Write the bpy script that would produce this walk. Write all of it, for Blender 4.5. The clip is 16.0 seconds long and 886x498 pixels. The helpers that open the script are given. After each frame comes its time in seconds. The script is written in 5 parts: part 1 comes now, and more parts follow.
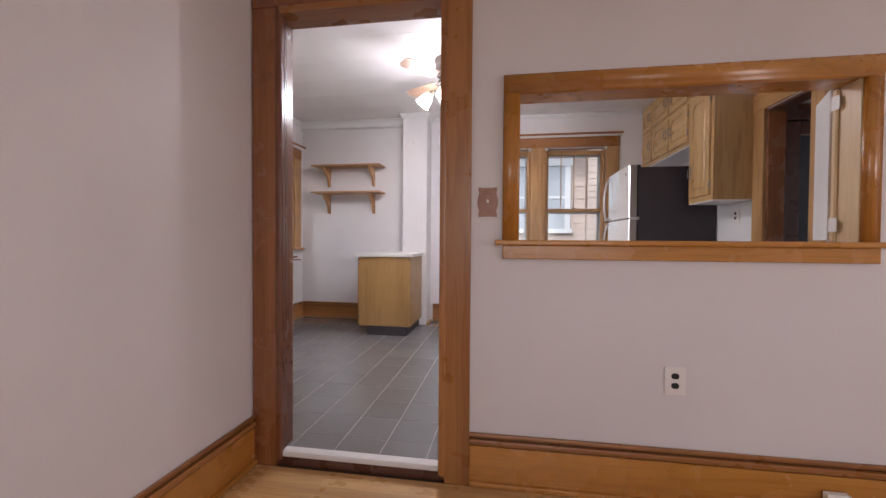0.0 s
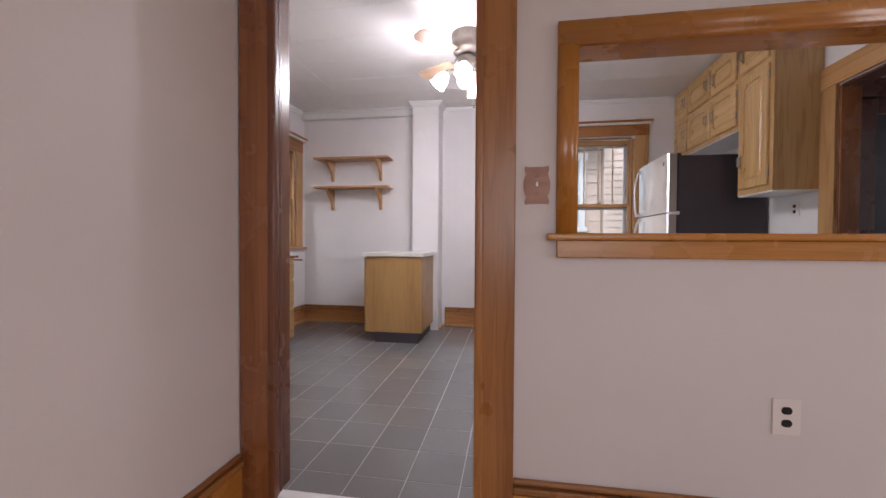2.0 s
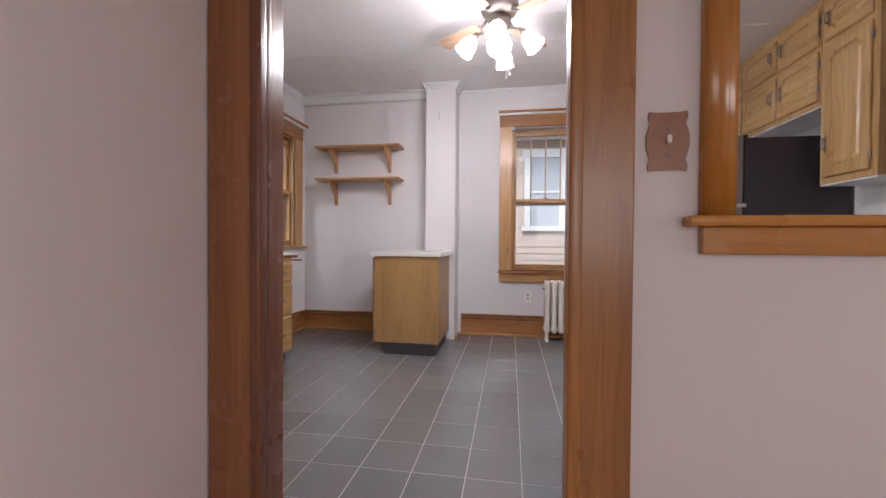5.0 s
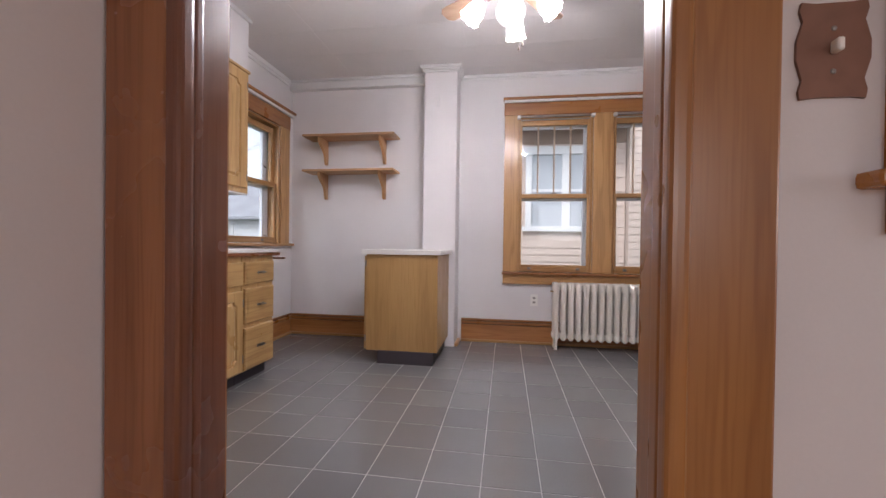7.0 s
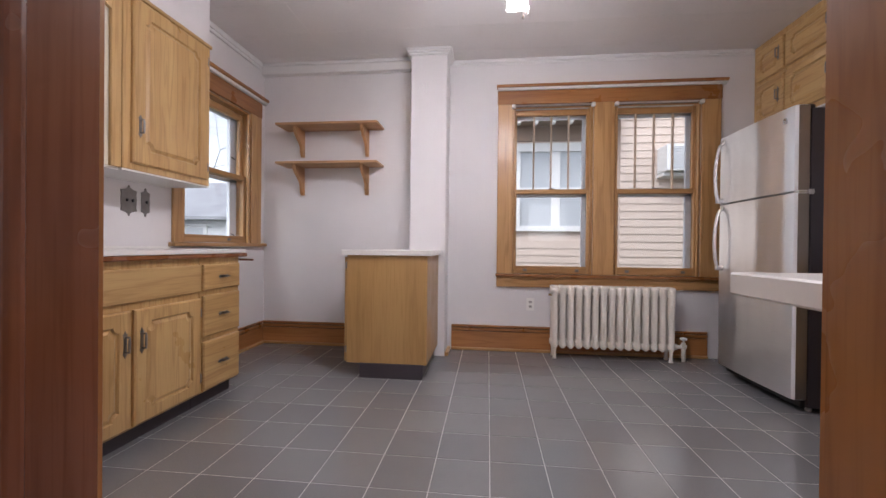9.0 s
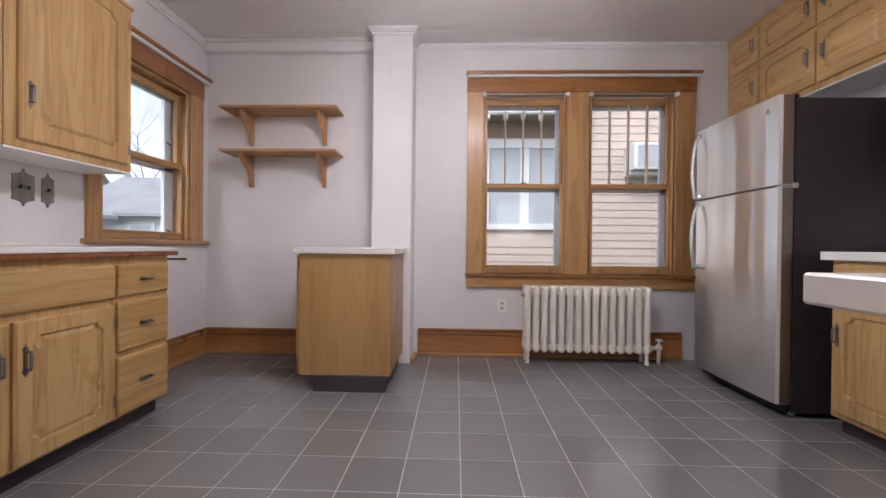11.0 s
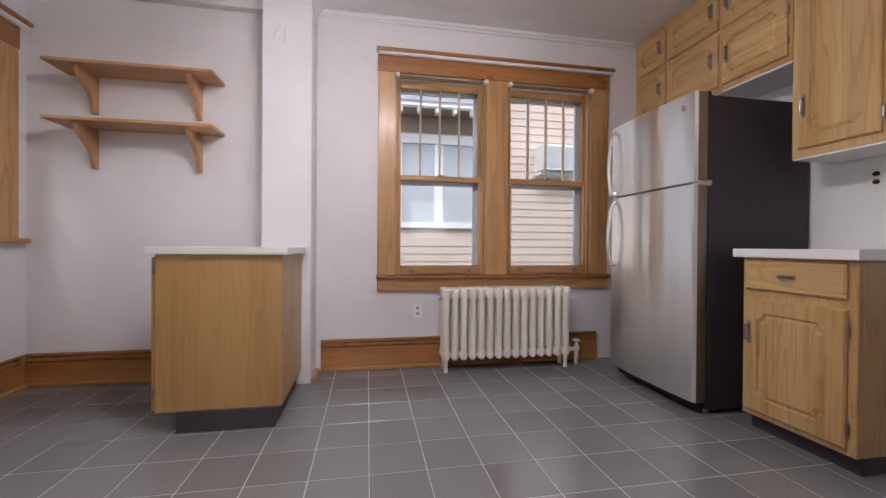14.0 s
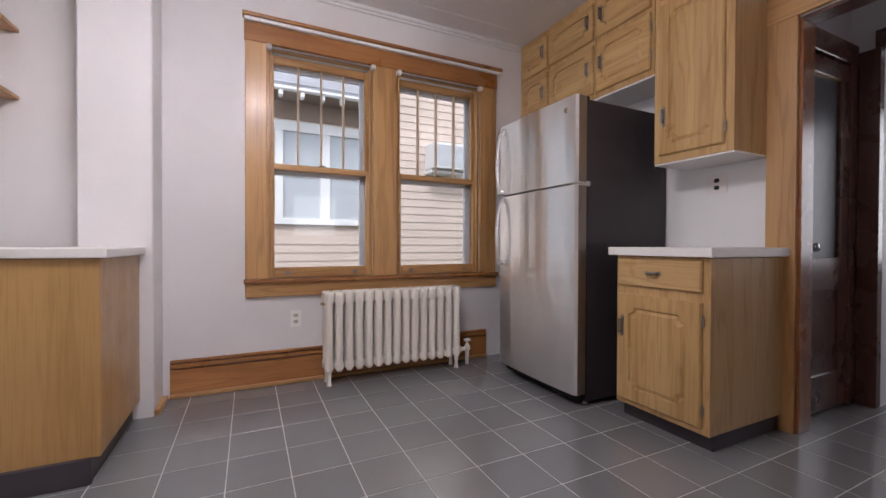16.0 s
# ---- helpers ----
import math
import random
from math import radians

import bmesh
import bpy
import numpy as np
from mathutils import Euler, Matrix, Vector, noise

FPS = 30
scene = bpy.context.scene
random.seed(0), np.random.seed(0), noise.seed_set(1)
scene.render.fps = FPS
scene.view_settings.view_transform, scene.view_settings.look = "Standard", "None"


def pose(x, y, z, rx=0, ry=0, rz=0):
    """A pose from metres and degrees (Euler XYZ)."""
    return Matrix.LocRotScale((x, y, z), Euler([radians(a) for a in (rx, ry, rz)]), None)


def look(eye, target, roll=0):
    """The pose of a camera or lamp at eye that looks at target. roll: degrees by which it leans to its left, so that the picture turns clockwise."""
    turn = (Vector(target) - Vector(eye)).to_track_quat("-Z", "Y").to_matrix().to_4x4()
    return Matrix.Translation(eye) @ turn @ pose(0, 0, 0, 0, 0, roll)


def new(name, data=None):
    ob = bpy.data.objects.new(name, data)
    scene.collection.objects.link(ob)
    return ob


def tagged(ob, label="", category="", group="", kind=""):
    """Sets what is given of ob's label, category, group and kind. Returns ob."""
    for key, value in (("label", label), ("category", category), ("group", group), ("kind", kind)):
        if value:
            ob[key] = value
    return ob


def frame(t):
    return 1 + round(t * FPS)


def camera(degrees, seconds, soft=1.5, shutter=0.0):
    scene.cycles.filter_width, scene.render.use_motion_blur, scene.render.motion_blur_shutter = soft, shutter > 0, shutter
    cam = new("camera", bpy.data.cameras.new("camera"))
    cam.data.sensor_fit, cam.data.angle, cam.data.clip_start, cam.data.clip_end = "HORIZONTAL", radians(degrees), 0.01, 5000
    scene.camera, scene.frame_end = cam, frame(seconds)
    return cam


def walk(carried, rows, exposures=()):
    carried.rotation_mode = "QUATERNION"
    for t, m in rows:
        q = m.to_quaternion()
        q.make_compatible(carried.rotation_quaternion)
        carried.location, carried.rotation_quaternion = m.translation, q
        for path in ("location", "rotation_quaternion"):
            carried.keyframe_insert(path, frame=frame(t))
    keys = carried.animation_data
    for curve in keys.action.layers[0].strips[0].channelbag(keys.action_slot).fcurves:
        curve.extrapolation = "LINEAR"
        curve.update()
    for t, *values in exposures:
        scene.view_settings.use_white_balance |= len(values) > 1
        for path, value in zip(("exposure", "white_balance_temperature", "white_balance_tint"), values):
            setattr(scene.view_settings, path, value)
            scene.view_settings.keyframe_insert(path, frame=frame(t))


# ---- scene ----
cam = camera(95.4, 16.0)
PATH = [
    (0, (0.02, -1.873, 1.059), (-0.294, 0.102, 1.019), 0.4),
    (0.5, (-0.026, -1.783, 1.049), (-0.344, 0.192, 1.008), 0.3),
    (1, (-0.076, -1.678, 1.04), (-0.394, 0.296, 1.0), 0.3),
    (1.5, (-0.117, -1.584, 1.039), (-0.442, 0.389, 0.998), 0.3),
    (2, (-0.163, -1.497, 1.036), (-0.491, 0.476, 0.997), 0.3),
    (2.5, (-0.212, -1.412, 1.028), (-0.544, 0.56, 0.99), 0.3),
    (3, (-0.266, -1.333, 1.024), (-0.599, 0.638, 0.987), 0.3),
    (3.5, (-0.319, -1.248, 1.021), (-0.65, 0.724, 0.983), 0.3),
    (4, (-0.363, -1.175, 1.019), (-0.694, 0.797, 0.98), 0.3),
    (4.5, (-0.4, -1.102, 1.014), (-0.729, 0.87, 0.975), 0.3),
    (5, (-0.424, -1.011, 1.002), (-0.753, 0.961, 0.97), 0.4),
    (7.5, (-0.541, -0.573, 0.954), (-0.841, 1.404, 0.935), 0.7),
    (8, (-0.561, -0.489, 0.954), (-0.851, 1.49, 0.934), 0.6),
    (8.5, (-0.597, -0.401, 0.943), (-0.856, 1.582, 0.93), 0.6),
    (9, (-0.625, -0.329, 0.943), (-0.847, 1.658, 0.931), 0.6),
    (11.5, (-0.638, 0.015, 0.926), (-0.66, 2.015, 0.912), 0.5),
    (12, (-0.636, 0.078, 0.923), (-0.616, 2.078, 0.909), 0.4),
    (12.5, (-0.632, 0.139, 0.921), (-0.559, 2.138, 0.906), 0.4),
    (13, (-0.631, 0.203, 0.918), (-0.488, 2.198, 0.906), 0.4),
    (13.5, (-0.625, 0.267, 0.919), (-0.378, 2.252, 0.905), 0.4),
    (14, (-0.618, 0.319, 0.922), (-0.251, 2.285, 0.91), 0.4),
    (14.5, (-0.598, 0.368, 0.927), (-0.1, 2.305, 0.913), 0.4),
    (15, (-0.577, 0.415, 0.928), (0.056, 2.312, 0.914), 0.3),
    (15.5, (-0.551, 0.459, 0.933), (0.199, 2.313, 0.915), 0.3),
    (16, (-0.522, 0.511, 0.931), (0.345, 2.314, 0.91), 0.2),
]
walk(cam, [(t, look(eye, target, roll)) for t, eye, target, roll in PATH], [(0, 1.43, 5980, 12), (16, 1.43, 5980, 12)])

# ---- world, sun and lamps ----
world = bpy.data.worlds.new("overcast_sky")
scene.world = world
world.use_nodes = True
wn, wl = world.node_tree.nodes, world.node_tree.links
wn.clear()
sky = wn.new("ShaderNodeTexSky")
sky.sky_type, sky.sun_disc = "NISHITA", False
sky.sun_elevation, sky.sun_rotation = radians(48), radians(200)
soft_sky = wn.new("ShaderNodeHueSaturation")
soft_sky.inputs["Saturation"].default_value = 0.12
backing = wn.new("ShaderNodeBackground")
backing.inputs["Strength"].default_value = 0.105
sky_out = wn.new("ShaderNodeOutputWorld")
wl.new(sky.outputs[0], soft_sky.inputs["Color"])
wl.new(soft_sky.outputs[0], backing.inputs["Color"])
wl.new(backing.outputs[0], sky_out.inputs["Surface"])


def lamp(name, kind, m, power, colour, **more):
    data = bpy.data.lights.new(name, kind)
    data.energy, data.color = power, colour
    for key, value in more.items():
        if key == "size":
            data.shape, data.size = "RECTANGLE", value
        elif key == "size_y":
            data.size_y = value
        elif key == "radius":
            data.shadow_soft_size = value
        elif key == "angle":
            data.angle = radians(value)
    ob = new(name, data)
    ob.matrix_world = m
    return ob


# hazy sun behind the cloud; the elevation and bearing are those of the sky
lamp("sun", "SUN", look((-2.5, -7, 8), (0, 0, 0)), 0.85, (1.0, 0.95, 0.88), angle=20)
# added fill: presumed front room windows behind the walker, and the next room, windowless
lamp("daylight_fill", "AREA", look((0.5, -4.05, 1.45), (0.5, 0, 1.3)), 4.6, (1.0, 0.87, 0.81), size=1.9, size_y=1.3)
lamp("daylight_fill", "AREA", look((5.05, -2.3, 1.45), (-1.2, -1.4, 1.2)), 13.5, (1.0, 0.87, 0.81), size=1.7, size_y=1.3)
lamp("daylight_fill", "AREA", look((4.2, 1.0, 1.4), (2.4, 1.0, 1.0)), 3.5, (1.0, 0.96, 0.95), size=1.0, size_y=1.2)
# added lamp outdoors, standing in for the open sky before the side window
lamp("daylight_fill", "AREA", look((-7.0, 2.45, 1.7), (0, 2.6, 1.6)), 55, (0.97, 0.97, 1.0), size=2.6, size_y=2.2)
FAN = Vector((-0.51, 1.74, 2.685))
SHADES = [(-0.52, 1.47), (-0.745, 1.715), (-0.47, 2.01), (-0.275, 1.70)]
# the fourth shade is unlit; its lamp is added to brighten the east side
for (x, y), watts in zip(SHADES, (14.0, 11.0, 8.5, 6.5)):
    out = Vector((x - FAN.x, y - FAN.y, 0)).normalized()
    axis = (out * 0.62 + Vector((0, 0, -0.78))).normalized()
    elbow = FAN + Vector((0, 0, -0.285)) + out * 0.15
    lamp("fan_light", "POINT", Matrix.Translation(elbow + axis * 0.125), watts, (1.0, 0.925, 0.915), radius=0.03)


# ---- materials ----
def material(name):
    m = bpy.data.materials.new(name)
    m.use_nodes = True
    n, l = m.node_tree.nodes, m.node_tree.links
    return m, n, l, n["Principled BSDF"]


def ramp(n, l, source, stops):
    r = n.new("ShaderNodeValToRGB")
    while len(r.color_ramp.elements) < len(stops):
        r.color_ramp.elements.new(0.5)
    for e, (at, c) in zip(r.color_ramp.elements, stops):
        e.position, e.color = at, (*c, 1)
    l.new(source, r.inputs[0])
    return r.outputs[0]


def noise_node(n, l, scale, detail=4.0, stretch=None, offset=None, rough=0.55):
    tc, mp, nz = n.new("ShaderNodeTexCoord"), n.new("ShaderNodeMapping"), n.new("ShaderNodeTexNoise")
    l.new(tc.outputs["Object"], mp.inputs["Vector"])
    if stretch:
        mp.inputs["Scale"].default_value = stretch
    if offset is not None:
        l.new(offset, mp.inputs["Location"])
    nz.inputs["Scale"].default_value, nz.inputs["Detail"].default_value, nz.inputs["Roughness"].default_value = scale, detail, rough
    l.new(mp.outputs[0], nz.inputs["Vector"])
    return nz.outputs["Fac"]


def mixed(n, l, kind, a, b, fac):
    mx = n.new("ShaderNodeMix")
    mx.data_type, mx.blend_type = "RGBA", kind
    mx.inputs[0].default_value = fac if isinstance(fac, float) else 1.0
    if not isinstance(fac, float):
        l.new(fac, mx.inputs[0])
    for socket, v in ((mx.inputs[6], a), (mx.inputs[7], b)):
        if isinstance(v, tuple):
            socket.default_value = (*v, 1)
        else:
            l.new(v, socket)
    return mx.outputs[2]


def bumped(n, l, b, height, strength, distance=0.01):
    bp = n.new("ShaderNodeBump")
    bp.inputs["Strength"].default_value, bp.inputs["Distance"].default_value = strength, distance
    l.new(height, bp.inputs["Height"])
    l.new(bp.outputs[0], b.inputs["Normal"])


def painted(name, colour, rough=0.5, blotch=0.06, grain=140, bump=0.03, spec=0.4):
    """Paint: a faint unevenness of colour at hand and at room size, with roller texture."""
    m, n, l, b = material(name)
    big = ramp(n, l, noise_node(n, l, 1.7, 3), [(0.3, tuple(c * (1 - blotch) for c in colour)), (0.7, colour)])
    fine = ramp(n, l, noise_node(n, l, grain, 2), [(0.35, (0.985,) * 3), (0.65, (1, 1, 1))])
    l.new(mixed(n, l, "MULTIPLY", big, fine, 1.0), b.inputs["Base Color"])
    b.inputs["Roughness"].default_value = rough
    b.inputs["Specular IOR Level"].default_value = spec
    bumped(n, l, b, noise_node(n, l, grain, 3), bump, 0.004)
    return m


def timber(name, dark, light, axis, rough=0.35, scale=1.0, coat=0.15, figure=0.55):
    """Varnished wood with the grain along an axis: growth figure, fine pores, and a tone of its own for each piece."""
    m, n, l, b = material(name)
    info = n.new("ShaderNodeObjectInfo")
    shift = n.new("ShaderNodeVectorMath")
    shift.operation = "SCALE"
    shift.inputs[0].default_value = (7.0, 5.0, 9.0)
    l.new(info.outputs["Random"], shift.inputs["Scale"])
    long = [1.0, 1.0, 1.0]
    long[axis] = 0.07
    broad = noise_node(n, l, 9 * scale, 3, tuple(long), shift.outputs[0], 0.5)
    wave = n.new("ShaderNodeMath")
    wave.operation = "SINE"
    times = n.new("ShaderNodeMath")
    times.operation = "MULTIPLY"
    times.inputs[1].default_value = 46.0
    l.new(broad, times.inputs[0])
    l.new(times.outputs[0], wave.inputs[0])
    base = ramp(n, l, broad, [(0.25, dark), (0.75, light)])
    rings = ramp(n, l, wave.outputs[0], [(0.0, (1, 1, 1)), (0.55, (0.95, 0.93, 0.9)), (1.0, (0.72, 0.65, 0.57))])
    long[axis] = 0.03
    pores = ramp(n, l, noise_node(n, l, 170 * scale, 2, tuple(long), shift.outputs[0]), [(0.3, (0.8, 0.75, 0.68)), (0.5, (1, 1, 1))])
    tone = ramp(n, l, info.outputs["Random"], [(0.0, (0.92, 0.91, 0.9)), (1.0, (1.05, 1.04, 1.02))])
    c = mixed(n, l, "MULTIPLY", base, rings, figure)
    c = mixed(n, l, "MULTIPLY", c, pores, 0.6)
    l.new(mixed(n, l, "MULTIPLY", c, tone, 1.0), b.inputs["Base Color"])
    gloss = ramp(n, l, noise_node(n, l, 5, 3), [(0.3, (rough * 0.8,) * 3), (0.7, (rough * 1.25,) * 3)])
    l.new(gloss, b.inputs["Roughness"])
    b.inputs["Coat Weight"].default_value, b.inputs["Coat Roughness"].default_value = coat, 0.25
    bumped(n, l, b, pores, 0.06, 0.002)
    return m


def metal(name, colour, rough, metallic=1.0, streak=None, bump=0.0):
    m, n, l, b = material(name)
    spots = ramp(n, l, noise_node(n, l, 30, 4, streak), [(0.3, tuple(c * 0.8 for c in colour)), (0.7, colour)])
    l.new(spots, b.inputs["Base Color"])
    b.inputs["Metallic"].default_value = metallic
    l.new(ramp(n, l, noise_node(n, l, 60, 4, streak), [(0.3, (rough * 0.8,) * 3), (0.7, (rough * 1.25,) * 3)]), b.inputs["Roughness"])
    if bump:
        bumped(n, l, b, noise_node(n, l, 220, 3, streak), bump, 0.002)
    return m


def brushed(name, colour, rough):
    """Sheet steel with level brush marks, which draw its highlights out upright."""
    m, n, l, b = material(name)
    smear = ramp(n, l, noise_node(n, l, 5, 4, (1.0, 2.2, 0.5)), [(0.3, tuple(c * 0.95 for c in colour)), (0.7, colour)])
    marks = noise_node(n, l, 3, 3, (1.0, 2.0, 420.0))
    fine = ramp(n, l, marks, [(0.35, (0.93,) * 3), (0.65, (1, 1, 1))])
    l.new(mixed(n, l, "MULTIPLY", smear, fine, 1.0), b.inputs["Base Color"])
    b.inputs["Metallic"].default_value = 1.0
    l.new(ramp(n, l, noise_node(n, l, 7, 2, (1.0, 1.5, 0.2)), [(0.3, (rough * 0.93,) * 3), (0.7, (rough * 1.07,) * 3)]), b.inputs["Roughness"])
    tangent = n.new("ShaderNodeTangent")
    tangent.direction_type, tangent.axis = "RADIAL", "Z"
    l.new(tangent.outputs[0], b.inputs["Tangent"])
    b.inputs["Anisotropic"].default_value, b.inputs["Anisotropic Rotation"].default_value = 0.92, 0.25
    bumped(n, l, b, noise_node(n, l, 3, 1, (0.0, 1.9, 0.04)), 0.5, 0.02)
    return m


def glowing(name, colour, strength):
    m, n, l, b = material(name)
    b.inputs["Base Color"].default_value = (0.9, 0.88, 0.85, 1)
    b.inputs["Emission Color"].default_value = (*colour, 1)
    b.inputs["Emission Strength"].default_value = strength
    b.inputs["Roughness"].default_value = 0.3
    # frosted glass lets part of the bulb's light straight through
    clear, mix = n.new("ShaderNodeBsdfTransparent"), n.new("ShaderNodeMixShader")
    mix.inputs[0].default_value = 0.3
    l.new(b.outputs[0], mix.inputs[1])
    l.new(clear.outputs[0], mix.inputs[2])
    l.new(mix.outputs[0], n["Material Output"].inputs["Surface"])
    return m


X, Y, Z = 0, 1, 2
OAK_D, OAK_L = (0.465, 0.28, 0.105), (0.61, 0.41, 0.185)
FIR_D, FIR_L = (0.25, 0.095, 0.026), (0.415, 0.185, 0.052)
PINE_D, PINE_L = (0.40, 0.21, 0.075), (0.56, 0.335, 0.14)
GOLD_D, GOLD_L = (0.38, 0.15, 0.024), (0.50, 0.225, 0.042)
oak = [timber("oak_" + "xyz"[a], OAK_D, OAK_L, a, 0.34, 1.0, 0.2) for a in range(3)]
veneer = timber("oak_veneer", (0.385, 0.22, 0.078), (0.49, 0.30, 0.118), Z, 0.38, 0.8, 0.15, 0.3)
# darker fir: shade painted on the doorway's left casing and head; elsewhere brown edges
fir_shaded_brown = [timber("shaded_brown_trim_" + "xyz"[a], (0.2, 0.064, 0.021), (0.335, 0.132, 0.045), a, 0.26, 1.0, 0.45, 0.5) for a in range(3)]
fir = [timber("fir_trim_" + "xyz"[a], FIR_D, FIR_L, a, 0.3, 1.0, 0.3, 0.5) for a in range(3)]
pine = [timber("pine_trim_" + "xyz"[a], PINE_D, PINE_L, a, 0.36, 0.8, 0.2, 0.75) for a in range(3)]
gold = [timber("amber_trim_" + "xyz"[a], GOLD_D, GOLD_L, a, 0.26, 0.8, 0.4, 0.3) for a in range(3)]
base_wood = [timber("baseboard_wood_" + "xyz"[a], (0.33, 0.135, 0.042), (0.47, 0.215, 0.072), a, 0.33, 0.8, 0.25, 0.5) for a in range(3)]
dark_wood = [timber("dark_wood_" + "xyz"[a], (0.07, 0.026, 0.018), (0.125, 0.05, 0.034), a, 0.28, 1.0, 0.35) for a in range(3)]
shelf_wood = [timber("shelf_wood_" + "xyz"[a], (0.42, 0.22, 0.10), (0.56, 0.33, 0.165), a, 0.45, 1.0, 0.05, 0.4) for a in range(3)]
pale_sash = [timber("pale_sash_" + "xyz"[a], (0.56, 0.42, 0.31), (0.68, 0.54, 0.42), a, 0.45, 1.0, 0.05, 0.3) for a in range(3)]
# same fir again, with the shade of the left jamb and beads in its colour
shaded_jamb = [timber("shaded_jamb_" + "xyz"[a], (0.12, 0.037, 0.018), (0.2, 0.072, 0.032), a, 0.24, 1.0, 0.5, 0.5) for a in range(3)]
strip_wood = timber("floor_strip", (0.5, 0.285, 0.11), (0.66, 0.425, 0.19), X, 0.3, 1.0, 0.3, 0.35)
blade_wood = timber("fan_blade", (0.26, 0.16, 0.11), (0.4, 0.27, 0.19), X, 0.4, 1.0, 0.1)
wall_paint = painted("wall_paint", (0.79, 0.76, 0.765), 0.55)
front_paint = painted("front_room_paint", (0.72, 0.675, 0.68), 0.5)
trim_white = painted("white_trim", (0.80, 0.785, 0.78), 0.4, 0.04)
ceiling_paint = painted("ceiling_paint", (0.82, 0.79, 0.785), 0.7, 0.05, 40)
radiator_paint = painted("radiator_enamel", (0.84, 0.79, 0.71), 0.55, 0.06, 60, 0.08, 0.3)
laminate = painted("white_laminate", (0.82, 0.80, 0.77), 0.3, 0.03, 200, 0.01, 0.5)
cream_panel = painted("cream_panel", (0.78, 0.72, 0.58), 0.3, 0.08)
plastic_white = painted("white_plastic", (0.88, 0.86, 0.83), 0.35, 0.02, 200, 0.0)
black = painted("black_plastic", (0.012, 0.012, 0.014), 0.5, 0.2, 60, 0.02)
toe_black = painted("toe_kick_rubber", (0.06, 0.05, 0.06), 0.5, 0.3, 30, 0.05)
fridge_black = painted("fridge_side", (0.042, 0.034, 0.04), 0.45, 0.15, 340, 0.5)
iron = metal("dark_iron", (0.3, 0.28, 0.27), 0.36, 0.9)
bronze = metal("fan_bronze", (0.3, 0.26, 0.23), 0.4, 0.9)
brass = metal("aged_brass", (0.5, 0.36, 0.18), 0.35)
chrome = metal("chrome", (0.75, 0.75, 0.76), 0.15)
steel = brushed("brushed_steel", (0.96, 0.965, 0.985), 0.3)
# steel darkened to brown: the cabinets' reflection put into the colour
steel_wood_reflection = metal("steel_wood_reflection", (0.36, 0.32, 0.29), 0.4, 1.0, (60, 60, 0.6))
handle_steel = metal("handle_steel", (0.72, 0.70, 0.69), 0.32, 0.9)
plate_copper = metal("copper_plate", (0.24, 0.125, 0.09), 0.4, 0.6)
plate_pale = painted("pale_plate", (0.8, 0.745, 0.725), 0.4, 0.03, 200, 0.0)
grey_plastic = painted("grey_plastic", (0.5, 0.48, 0.46), 0.4, 0.05, 200, 0.0)
shade_glass = glowing("lit_frosted_glass", (1.0, 0.95, 0.88), 3.0)
dim_glass = glowing("dim_frosted_glass", (1.0, 0.95, 0.88), 0.03)
grout = painted("grout", (0.47, 0.46, 0.45), 0.7, 0.15, 50)
subfloor = painted("subfloor", (0.06, 0.035, 0.02), 0.8)


def tile_material():
    m, n, l, b = material("grey_vinyl_tile")
    info = n.new("ShaderNodeObjectInfo")
    tone = ramp(n, l, info.outputs["Random"], [(0.0, (0.178, 0.18, 0.184)), (1.0, (0.208, 0.208, 0.211))])
    mott = ramp(n, l, noise_node(n, l, 190, 4, None, None, 0.7), [(0.35, (0.84, 0.84, 0.85)), (0.65, (1.1, 1.09, 1.08))])
    scuff = ramp(n, l, noise_node(n, l, 2.3, 3), [(0.35, (0.96, 0.96, 0.96)), (0.7, (1.03, 1.02, 1.02))])
    c = mixed(n, l, "MULTIPLY", tone, mott, 1.0)
    l.new(mixed(n, l, "MULTIPLY", c, scuff, 1.0), b.inputs["Base Color"])
    wear = ramp(n, l, noise_node(n, l, 3.1, 5, None, None, 0.65), [(0.3, (0.1,) * 3), (0.75, (0.24,) * 3)])
    l.new(wear, b.inputs["Roughness"])
    b.inputs["Specular IOR Level"].default_value = 0.85
    bumped(n, l, b, noise_node(n, l, 60, 4), 0.05, 0.003)
    return m


def glass_material():
    m, n, l, b = material("window_glass")
    n.remove(b)
    clear, shine, mix = n.new("ShaderNodeBsdfTransparent"), n.new("ShaderNodeBsdfGlossy"), n.new("ShaderNodeMixShader")
    facing, steep, share = n.new("ShaderNodeLayerWeight"), n.new("ShaderNodeMath"), n.new("ShaderNodeMath")
    steep.operation, share.operation = "POWER", "MULTIPLY_ADD"
    steep.inputs[1].default_value = 4.0
    share.inputs[1].default_value, share.inputs[2].default_value = 0.6, 0.03
    l.new(facing.outputs["Facing"], steep.inputs[0])
    l.new(steep.outputs[0], share.inputs[0])
    clear.inputs["Color"].default_value = (0.94, 0.95, 0.96, 1)
    shine.inputs["Roughness"].default_value = 0.02
    l.new(share.outputs[0], mix.inputs[0])
    l.new(clear.outputs[0], mix.inputs[1])
    l.new(shine.outputs[0], mix.inputs[2])
    l.new(mix.outputs[0], n["Material Output"].inputs["Surface"])
    return m


